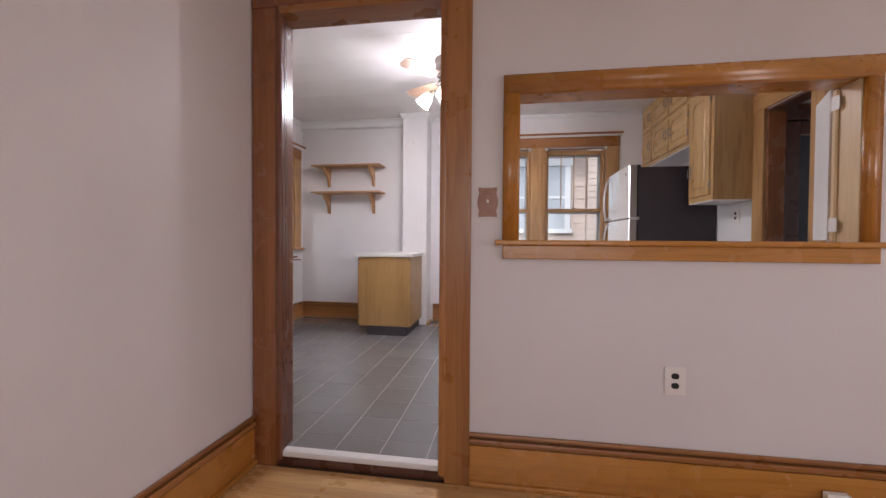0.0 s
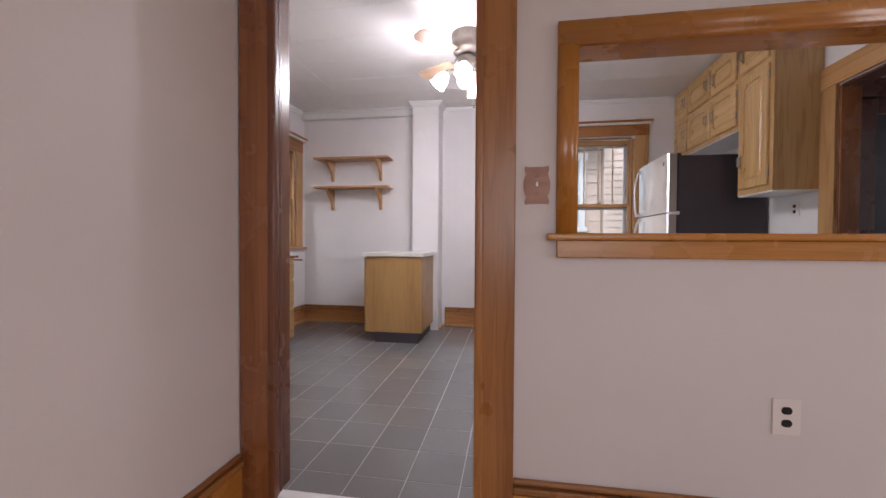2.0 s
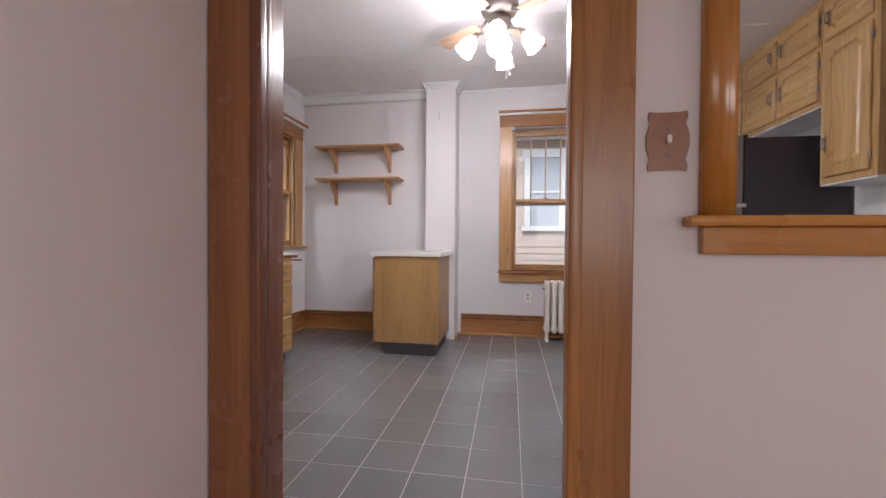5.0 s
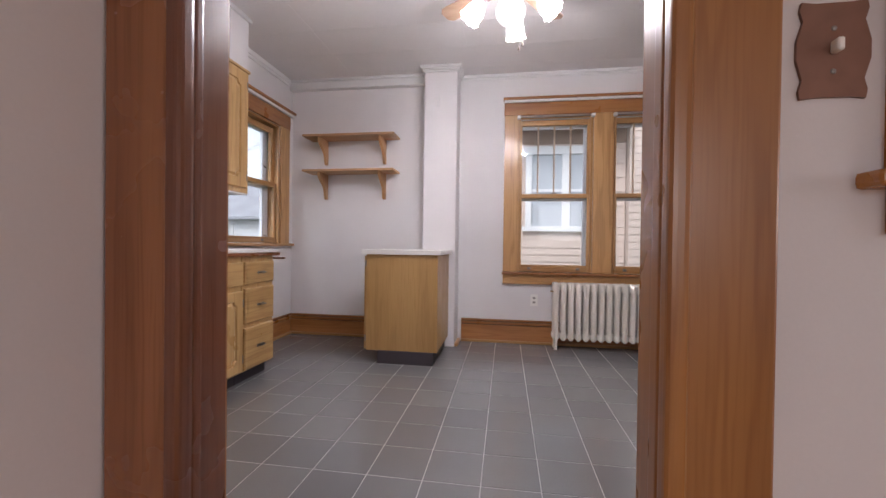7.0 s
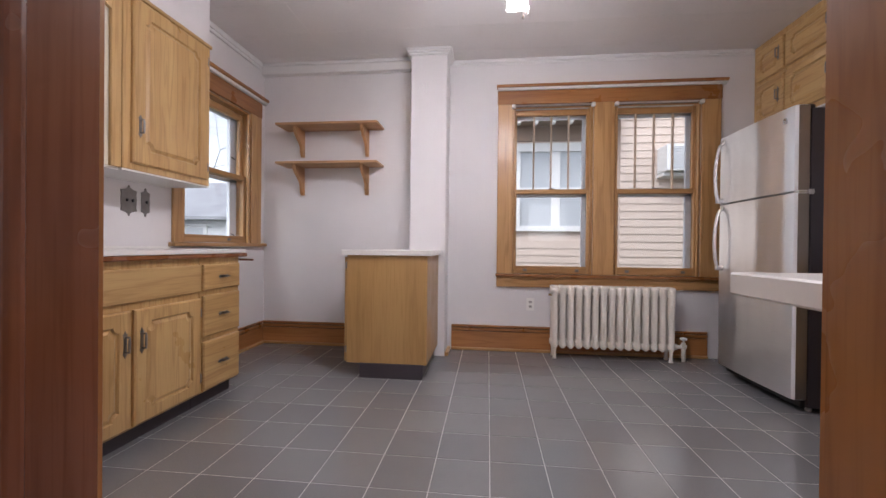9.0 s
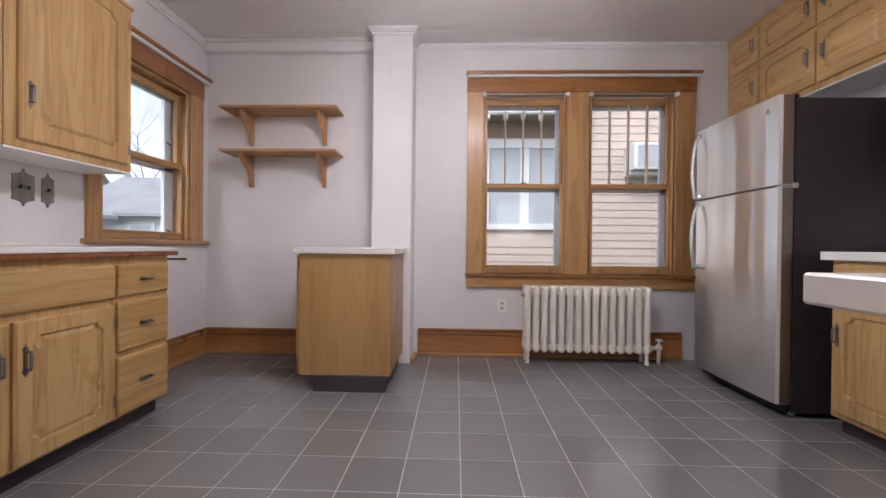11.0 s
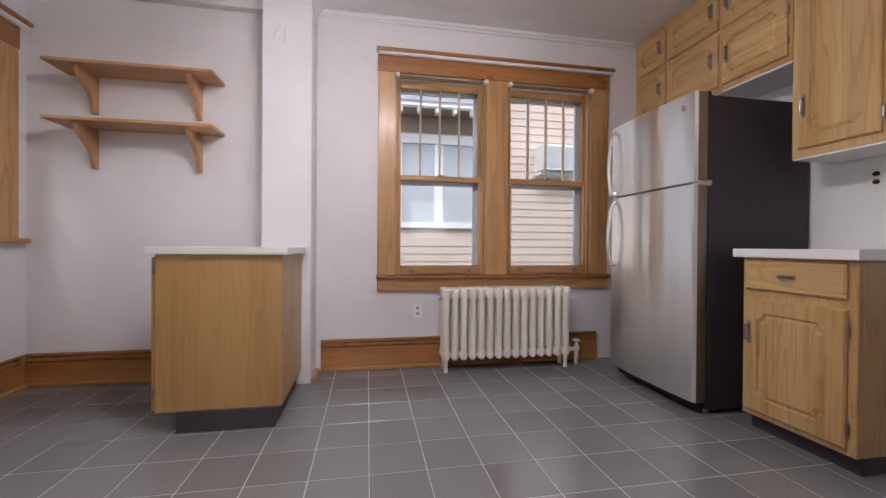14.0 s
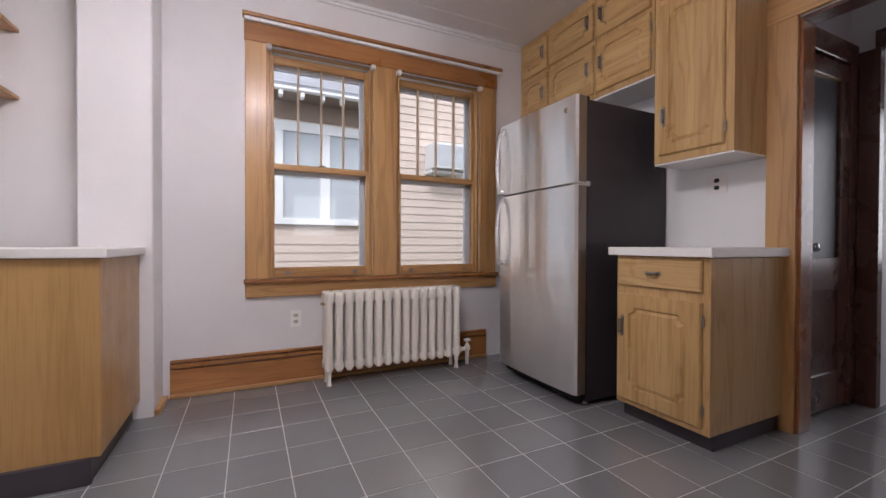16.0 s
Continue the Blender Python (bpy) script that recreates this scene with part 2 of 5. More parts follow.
tile_mat, glass = tile_material(), glass_material()
siding = painted("peach_shingle", (0.66, 0.535, 0.46), 0.8, 0.12, 25, 0.3)
siding_white = painted("white_siding", (0.75, 0.75, 0.76), 0.7, 0.1, 25)
soffit_tan = painted("soffit", (0.3, 0.22, 0.17), 0.8)
roof_grey = painted("grey_shingle", (0.42, 0.42, 0.45), 0.9, 0.25, 18, 0.4)
roof_green = painted("pale_roof", (0.5, 0.54, 0.56), 0.8, 0.2, 18, 0.3)
blind = painted("window_blind", (0.52, 0.54, 0.57), 0.6, 0.05)
bark = painted("bark", (0.09, 0.07, 0.06), 0.9, 0.3, 30, 0.5)
lawn = painted("lawn", (0.07, 0.10, 0.04), 0.95, 0.4, 12, 0.6)


# ---- building helpers ----
ORIGIN = {}


def box(bm, x0, x1, y0, y1, z0, z1, bevel=0.0, segments=1):
    """A box between the given planes, with its edges rounded."""
    made = bmesh.ops.create_cube(bm, size=1.0)["verts"]
    for v in made:
        v.co = Vector(((x0 + x1) / 2 + v.co.x * (x1 - x0), (y0 + y1) / 2 + v.co.y * (y1 - y0), (z0 + z1) / 2 + v.co.z * (z1 - z0)))
    if bevel:
        edges = list({e for v in made for e in v.link_edges})
        bmesh.ops.bevel(bm, geom=edges, offset=bevel, segments=segments, affect="EDGES", profile=0.6)
    return bm


def boxed(*args, **more):
    return box(bmesh.new(), *args, **more)


def rod(bm, a, b, r0, r1=None, sides=10):
    """A round bar from a to b."""
    a, b = Vector(a), Vector(b)
    d = b - a
    m = Matrix.Translation((a + b) / 2) @ d.to_track_quat("Z", "Y").to_matrix().to_4x4()
    bmesh.ops.create_cone(bm, cap_ends=True, segments=sides, radius1=r0, radius2=r0 if r1 is None else r1, depth=d.length, matrix=m)
    return bm


def tube(bm, points, r, sides=12, flat=1.0):
    """A smooth bar swept through points that lie in one plane y = const."""
    rings = []
    for k, p in enumerate(points):
        way = (points[min(k + 1, len(points) - 1)] - points[max(k - 1, 0)]).normalized()
        side = Vector((0, 1, 0))
        up = way.cross(side).normalized()
        rings.append([bm.verts.new(p + side * (r * math.cos(2 * math.pi * s / sides)) + up * (r * flat * math.sin(2 * math.pi * s / sides))) for s in range(sides)])
    for lo, hi in zip(rings, rings[1:]):
        for s in range(sides):
            bm.faces.new((lo[s], lo[(s + 1) % sides], hi[(s + 1) % sides], hi[s]))
    bm.faces.new(rings[0])
    bm.faces.new(rings[-1])
    return bm


def lathe(bm, profile, centre, sides=20, ripple=0.0, lobes=8, axis=(0, 0, 1)):
    """A turned form: (radius, height) pairs about an axis; ripple flutes its last rings."""
    turn = Vector((0, 0, 1)).rotation_difference(Vector(axis)).to_matrix()
    rings = []
    for k, (r, h) in enumerate(profile):
        f = ripple * max(0.0, (k / (len(profile) - 1) - 0.4) / 0.6)
        ring = []
        for s in range(sides):
            a = 2 * math.pi * s / sides
            rr = r * (1 + f * math.cos(lobes * a))
            ring.append(bm.verts.new(Vector(centre) + turn @ Vector((rr * math.cos(a), rr * math.sin(a), h))))
        rings.append(ring)
    for lo, hi in zip(rings, rings[1:]):
        for s in range(sides):
            bm.faces.new((lo[s], lo[(s + 1) % sides], hi[(s + 1) % sides], hi[s]))
    for ring, (r, h) in ((rings[0], profile[0]), (rings[-1], profile[-1])):
        if r < 0.02:
            bm.faces.new(ring)
    return bm


def prism(bm, outline, at, depth):
    """An outline of points given by at(u, v, w), extruded from w = 0 to w = depth."""
    lo = [bm.verts.new(at(u, v, 0)) for u, v in outline]
    hi = [bm.verts.new(at(u, v, depth)) for u, v in outline]
    bm.faces.new(lo)
    bm.faces.new(hi)
    for k in range(len(lo)):
        bm.faces.new((lo[k - 1], lo[k], hi[k], hi[k - 1]))
    return bm


def thing(name, at, label="", category="", group="", kind=""):
    ob = new(name)
    ob.empty_display_size = 0.1
    ob.location = at
    ORIGIN[ob.name] = Vector(at)
    return tagged(ob, label, category, group, kind)


def part(name, bm, mat, parent=None, label="", smooth=False):
    """Link a bmesh, given in world places, as one mesh under a thing or under a part."""
    bmesh.ops.recalc_face_normals(bm, faces=bm.faces[:])
    at = ORIGIN.get(parent.name, Vector()) if parent else Vector()
    if at.length:
        bmesh.ops.translate(bm, verts=bm.verts[:], vec=-at)
    mesh = bpy.data.meshes.new(name)
    bm.to_mesh(mesh)
    bm.free()
    mesh.materials.append(mat)
    for p in mesh.polygons:
        p.use_smooth = smooth
    ob = new(name, mesh)
    if parent:
        ob.parent = parent
        ORIGIN[ob.name] = at
    return tagged(ob, label)


def setting(name, bm, mat, label, category):
    return tagged(part(name, bm, mat), label, category, kind="structure")


def wall_across(y0, y1, x0, x1, z0, z1, gaps):
    """A wall that runs along x, with openings (x0, x1, z0, z1) cut through it, as one closed mesh."""
    bm, seen = bmesh.new(), {}
    xs = sorted({x0, x1, *(g[0] for g in gaps), *(g[1] for g in gaps)})
    zs = sorted({z0, z1, *(max(g[2], z0) for g in gaps), *(g[3] for g in gaps)})

    def corner(i, y, k):
        if (i, y, k) not in seen:
            seen[i, y, k] = bm.verts.new((xs[i], y, zs[k]))
        return seen[i, y, k]

    def solid(i, k):
        if not (0 <= i < len(xs) - 1 and 0 <= k < len(zs) - 1):
            return False
        mx, mz = (xs[i] + xs[i + 1]) / 2, (zs[k] + zs[k + 1]) / 2
        return not any(a < mx < b and lo < mz < hi for a, b, lo, hi in gaps)

    for i in range(len(xs) - 1):
        for k in range(len(zs) - 1):
            if not solid(i, k):
                continue
            for y in (y0, y1):
                bm.faces.new([corner(i, y, k), corner(i + 1, y, k), corner(i + 1, y, k + 1), corner(i, y, k + 1)])
            for di, dk, (a, b) in ((-1, 0, ((i, k), (i, k + 1))), (1, 0, ((i + 1, k), (i + 1, k + 1))), (0, -1, ((i, k), (i + 1, k))), (0, 1, ((i, k + 1), (i + 1, k + 1)))):
                if not solid(i + di, k + dk):
                    bm.faces.new([corner(a[0], y0, a[1]), corner(b[0], y0, b[1]), corner(b[0], y1, b[1]), corner(a[0], y1, a[1])])
    return bm


def wall_along(x0, x1, y0, y1, z0, z1, gaps):
    """A wall that runs along y, with openings (y0, y1, z0, z1) cut through it."""
    bm = wall_across(x0, x1, y0, y1, z0, z1, gaps)
    for v in bm.verts:
        v.co.x, v.co.y = v.co.y, v.co.x
    return bm


# ---- the rooms ----
CEIL, LEFT, RIGHT, BACK = 2.685, -2.82, 1.97, 3.46
FLOOR_0, FLOOR_1 = -0.02, -0.075
setting("wall_south", wall_across(0.0, 0.125, -2.94, 5.0, -0.2, CEIL, [(-1.13, -0.26, -0.2, 2.19), (0.055, 1.435, 1.05, 1.742)]), wall_paint, "off-white painted plaster wall with a doorway and a pass-through", "wall")
setting("wall_north", wall_across(BACK, 3.62, -2.94, 3.0, -0.2, CEIL, [(-0.415, 0.312, 0.70, 2.255), (0.491, 1.228, 0.70, 2.255)]), wall_paint, "off-white painted kitchen wall with a pair of windows", "wall")
setting("wall_alcove", boxed(LEFT, -1.318, 3.42, BACK, -0.1, CEIL), wall_paint, "off-white painted wall behind the shelves", "wall")
setting("wall_west", wall_along(-2.98, LEFT, -0.001, 3.62, -0.2, CEIL, [(2.33, 3.17, 0.955, 2.15)]), wall_paint, "off-white painted kitchen wall with one window", "wall")
setting("wall_east", wall_along(RIGHT, 2.07, 0.125, BACK, -0.2, CEIL, [(0.99, 1.57, -0.2, 2.08)]), wall_paint, "off-white painted wall with a doorway to a passage", "wall")
setting("column", boxed(-1.318, -0.997, 3.19, BACK, -0.1, CEIL, bevel=0.006), wall_paint, "off-white painted chimney column", "column")
FRONT_GAP = [(-0.5, 1.5, 0.75, 2.15)]
setting("wall_front_room_west", boxed(-1.4, -1.245, -4.0, -0.001, -0.2, CEIL), front_paint, "pale mauve painted wall beside the doorway", "wall")
setting("wall_front_room_skin", wall_across(-0.006, -0.0005, -1.245, 5.0, -0.2, CEIL, [(-1.13, -0.26, -0.2, 2.19), (0.055, 1.435, 1.05, 1.742)]), front_paint, "pale mauve painted wall round the pass-through", "wall")
setting("wall_front_room_south", wall_across(-4.15, -4.0, -1.4, 5.0, -0.2, CEIL, FRONT_GAP), front_paint, "pale mauve painted wall with a wide window", "wall")
setting("wall_front_room_east", wall_along(5.0, 5.15, -4.15, 3.62, -0.2, CEIL, [(-3.2, -1.4, 0.75, 2.15)]), front_paint, "pale painted wall", "wall")
setting("wall_passage_north", boxed(2.07, 5.0, 1.68, 1.8, -0.2, CEIL), front_paint, "painted wall at the end of the passage", "wall")
setting("wall_passage_south", boxed(2.07, 5.0, 0.125, 0.2, -0.2, CEIL), wall_paint, "painted wall of the passage", "wall")
setting("wall_passage_east", wall_along(2.84, 2.94, 0.2, 1.68, -0.2, CEIL, [(0.5, 1.53, -0.2, 2.08)]), wall_paint, "painted wall with a cased opening", "wall")
ceiling = boxed(-2.98, 5.15, -4.15, 3.62, CEIL, CEIL + 0.12)
for k in range(8):
    # strips that cover the joints of the ceiling boards
    y = 0.42 + 0.405 * k
    box(ceiling, LEFT, RIGHT, y, y + 0.004, CEIL - 0.0012, CEIL + 0.002)
for k in range(4):
    x = -2.1 + 1.22 * k
    box(ceiling, x, x + 0.004, 0.11, BACK - 0.01, CEIL - 0.0012, CEIL + 0.002)
setting("ceiling", ceiling, ceiling_paint, "white painted ceiling of large boards with faint joints", "ceiling")

# crown mouldings
def moulding(name, runs, mat, label):
    bm = bmesh.new()
    for x0, x1, y0, y1, z0, z1 in runs:
        box(bm, x0, x1, y0, y1, z0, z1, bevel=min(0.008, (z1 - z0) / 3, (x1 - x0) / 3, (y1 - y0) / 3), segments=2)
    return setting(name, bm, mat, label, "moulding")


moulding("trim", [(-0.997, 1.64, 3.435, BACK, 2.655, CEIL), (-0.997, 1.64, 3.448, BACK, 2.635, 2.656)], trim_white, "thin white crown moulding over the windows")
moulding("trim", [(LEFT, -1.318, 3.33, 3.42, 2.66, CEIL), (LEFT, -1.318, 3.35, 3.42, 2.582, 2.661)], trim_white, "deep white boxed cornice over the shelves")
moulding("trim", [(LEFT, LEFT + 0.03, 2.23, 3.33, 2.64, CEIL), (LEFT, LEFT + 0.018, 2.23, 3.33, 2.615, 2.642)], trim_white, "thin white crown moulding")
moulding("trim", [(-1.36, -0.955, 3.15, 3.43, 2.66, CEIL), (-1.345, -0.97, 3.165, 3.43, 2.642, 2.662), (-1.332, -0.983, 3.178, 3.43, 2.625, 2.644)], trim_white, "white moulded cap of the column")


# baseboards: a tall board, a moulded cap and a shoe
def baseboard(x0, x1, y0, y1, out, z0, height, mats, label, shoe_mats=pine, cap_mats=fir):
    """out: the side on which the room lies, one of '+x', '-x', '+y', '-y'."""
    along = X if out[1] == "y" else Y
    root = tagged(new("baseboard"), label, "baseboard", kind="structure")
    ORIGIN[root.name] = Vector()
    # the groove strip is dark wood: shade under cap and bead as colour
    pieces = (("board", 0.0, height - 0.05, 0.016, 0.003, mats), ("groove", height - 0.05, height - 0.004, 0.005, 0.0, dark_wood),
              ("cap", height - 0.042, height - 0.016, 0.026, 0.007, cap_mats), ("bead", height - 0.009, height + 0.01, 0.019, 0.007, cap_mats), ("shoe", 0.0, 0.026, 0.034, 0.009, shoe_mats))
    for nm, lo, hi, grow, ease, wood in pieces:
        e = {"+x": (x0, x0 + grow, y0, y1), "-x": (x1 - grow, x1, y0, y1), "+y": (x0, x1, y0, y0 + grow), "-y": (x0, x1, y1 - grow, y1)}[out]
        part(nm, boxed(*e, z0 + lo, z0 + hi, bevel=ease, segments=2), wood[along], root)
    return root


baseboard(-0.96, 1.30, BACK, BACK, "-y", FLOOR_0, 0.225, base_wood, "varnished wooden baseboard under the windows")
baseboard(LEFT, -1.65, 3.42, 3.42, "-y", FLOOR_0, 0.21, base_wood, "varnished wooden baseboard behind the cabinet")
baseboard(LEFT, LEFT, 2.22, 3.39, "+x", FLOOR_0, 0.21, base_wood, "varnished wooden baseboard under the side window")
baseboard(-1.245, -1.245, -3.9, -0.03, "+x", FLOOR_1, 0.235, gold, "tall amber wooden baseboard along the front room wall", gold)
baseboard(-0.145, 4.9, -0.006, -0.006, "-y", FLOOR_1, 0.235, gold, "tall amber wooden baseboard under the pass-through", gold)
setting("trim", boxed(-0.997, -0.965, 3.20, 3.43, FLOOR_0, 0.012, bevel=0.004), pine[Y], "worn wooden shoe moulding at the column foot", "trim")


# ---- doorway, pass-through and passage ----
def doorway():
    root = tagged(new("door_1"), "reddish varnished wooden door frame with moulded casing and no door", "door frame", kind="structure")
    ORIGIN[root.name] = Vector()
    # jambs and head; the left jamb's shade is in its wood colour
    part("jamb", boxed(-1.13, -1.112, -0.004, 0.129, FLOOR_1, 2.17, bevel=0.002), shaded_jamb[Z], root)
    part("jamb", boxed(-0.278, -0.26, -0.004, 0.129, FLOOR_1, 2.17, bevel=0.002), fir[Z], root)
    part("head_jamb", boxed(-1.13, -0.26, -0.004, 0.129, 2.17, 2.19, bevel=0.002), fir[X], root)
    # casings on the front room's side, left and head darkened as shade, then on the kitchen's
    part("casing", boxed(-1.238, -1.112, -0.03, -0.006, FLOOR_1, 2.20, bevel=0.004, segments=2), fir_shaded_brown[Z], root)
    part("casing", boxed(-0.262, -0.145, -0.03, -0.006, FLOOR_1, 2.20, bevel=0.004, segments=2), fir[Z], root)
    part("head_casing", boxed(-1.238, -0.13, -0.034, -0.006, 2.20, 2.33, bevel=0.004, segments=2), fir_shaded_brown[X], root)
    part("stop_bead", boxed(-1.114, -1.082, -0.036, 0.004, FLOOR_1 + 0.03, 2.205, bevel=0.012, segments=3), shaded_jamb[Z], root)
    part("stop_bead", boxed(-1.114, -1.086, 0.004, 0.03, FLOOR_1 + 0.03, 2.205, bevel=0.008, segments=3), shaded_jamb[Z], root)
    part("stop_bead", boxed(-0.29, -0.258, -0.036, 0.0, FLOOR_1 + 0.03, 2.205, bevel=0.011, segments=3), fir[Z], root)
    part("stop_bead", boxed(-0.289, -0.276, 0.004, 0.04, FLOOR_1 + 0.03, 2.17, bevel=0.006, segments=3), fir[Z], root)
    part("stop_bead", boxed(-1.1, -0.262, -0.036, -0.004, 2.168, 2.204, bevel=0.011, segments=3), fir[X], root)
    part("casing", boxed(-1.24, -1.117, 0.125, 0.142, FLOOR_0, 2.19, bevel=0.004), fir[Z], root)
    part("casing", boxed(-0.274, -0.155, 0.125, 0.142, FLOOR_0, 2.19, bevel=0.004), fir[Z], root)
    part("head_casing", boxed(-1.24, -0.155, 0.125, 0.142, 2.19, 2.31, bevel=0.004), fir[X], root)
    part("strike_plate", boxed(-0.2795, -0.2765, 0.041, 0.055, 0.87, 0.94, bevel=0.0006), iron, root, "dark metal strike plate")
    part("latch_hole", boxed(-0.28, -0.2785, 0.044, 0.052, 0.888, 0.918), black, root, "dark latch hole")
    # white strip where the tile meets the strip floor
    part("threshold", boxed(-1.112, -0.278, -0.02, 0.034, -0.03, 0.0, bevel=0.008, segments=2), trim_white, root, "white painted threshold strip")
    # solid strip, dark in colour to give the shade of the gap
    part("riser", boxed(-1.112, -0.278, -0.012, 0.03, FLOOR_1, -0.03), dark_wood[X], root, "dark strip in place of the shaded gap under the threshold")


doorway()


def rounded_bar(bm, a, b, wide, deep, along, y0):
    """One side of the pass-through frame: a half-round moulding between a and b."""
    (x0, z0), (x1, z1) = a, b
    steps = 7
    rings = []
    for px, pz in ((x0, z0), (x1, z1)):
        ring = []
        for s in range(steps + 1):
            f = s / steps
            h = deep * (0.35 + 0.65 * math.sin(math.pi * min(0.96, f + 0.12)) ** 0.6)
            if along == X:
                ring.append(bm.verts.new((px, y0 - h, pz - wide * f)))
            else:
                ring.append(bm.verts.new((px + wide * f, y0 - h, pz)))
        ring.append(bm.verts.new((ring[-1].co.x, y0, ring[-1].co.z)))
        ring.insert(0, bm.verts.new((ring[0].co.x, y0, ring[0].co.z)))
        rings.append(ring)
    for k in range(len(rings[0]) - 1):
        bm.faces.new((rings[0][k], rings[0][k + 1], rings[1][k + 1], rings[1][k]))
    bm.faces.new(rings[0])
    bm.faces.new(rings[1])
    return bm


def pass_through():
    root = tagged(new("window_1"), "amber varnished wooden frame of an open pass-through", "pass-through", kind="structure")
    ORIGIN[root.name] = Vector()
    part("jamb", boxed(0.055, 0.073, -0.004, 0.129, 1.05, 1.742, bevel=0.002), gold[Z], root)
    # right jamb and its strip: window light painted in as paler wood
    part("jamb", boxed(1.417, 1.435, -0.004, 0.129, 1.05, 1.742, bevel=0.002), lit_jamb_wood, root, "jamb paled by the window light in its colour")
    part("hinge_strip", boxed(1.405, 1.417, 0.104, 0.129, 1.066, 1.72, bevel=0.004), lit_jamb_wood, root)
    for z in (1.14, 1.66):
        part("hinge", rod(boxed(1.401, 1.405, 0.085, 0.128, z - 0.03, z + 0.03, bevel=0.001), (1.404, 0.132, z - 0.032), (1.404, 0.132, z + 0.032), 0.006), trim_white, root, "white painted hinge")
    part("head_jamb", boxed(0.073, 1.417, -0.004, 0.129, 1.724, 1.742, bevel=0.002), gold[X], root)
    part("casing", rounded_bar(bmesh.new(), (-0.002, 1.066), (-0.002, 1.722), 0.072, 0.028, Z, -0.006), gold[Z], root, smooth=True)
    part("casing", rounded_bar(bmesh.new(), (1.42, 1.066), (1.42, 1.722), 0.062, 0.028, Z, -0.006), gold[Z], root, smooth=True)
    part("head_casing", rounded_bar(bmesh.new(), (-0.002, 1.806), (1.482, 1.806), 0.084, 0.031, X, -0.006), gold[X], root, smooth=True)
    part("sill", boxed(-0.036, 1.516, -0.05, 0.15, 1.042, 1.066, bevel=0.008, segments=2), gold[X], root)
    part("apron", boxed(0.0, 1.48, -0.03, -0.006, 0.98, 1.042, bevel=0.004, segments=2), gold[X], root)
    for a, b in ((0.0, 0.07), (1.42, 1.49)):
        part("casing", boxed(a, b, 0.125, 0.142, 1.066, 1.73, bevel=0.004), gold[Z], root)
    part("head_casing", boxed(0.0, 1.49, 0.125, 0.142, 1.73, 1.8, bevel=0.004), gold[X], root)

    # white leaf folded back into the kitchen
    leaf = thing("shutter", (1.46, 0.27, 1.07), "narrow white painted shutter leaf standing open on the jamb", "shutter")
    bm = boxed(0.0, 0.25, -0.011, 0.011, 1.075, 1.735, bevel=0.004, segments=2)
    bmesh.ops.transform(bm, matrix=Matrix.Translation((1.424, 0.15, 0)) @ Matrix.Rotation(radians(67), 4, "Z"), verts=bm.verts[:])
    part("leaf", bm, trim_white, leaf)


# cream tone carries the daylight that falls on the right jamb
lit_jamb_wood = timber("window_lit_jamb_wood", (0.62, 0.45, 0.25), (0.72, 0.56, 0.34), Z, 0.4, 0.8, 0.1, 0.25)
pass_through()


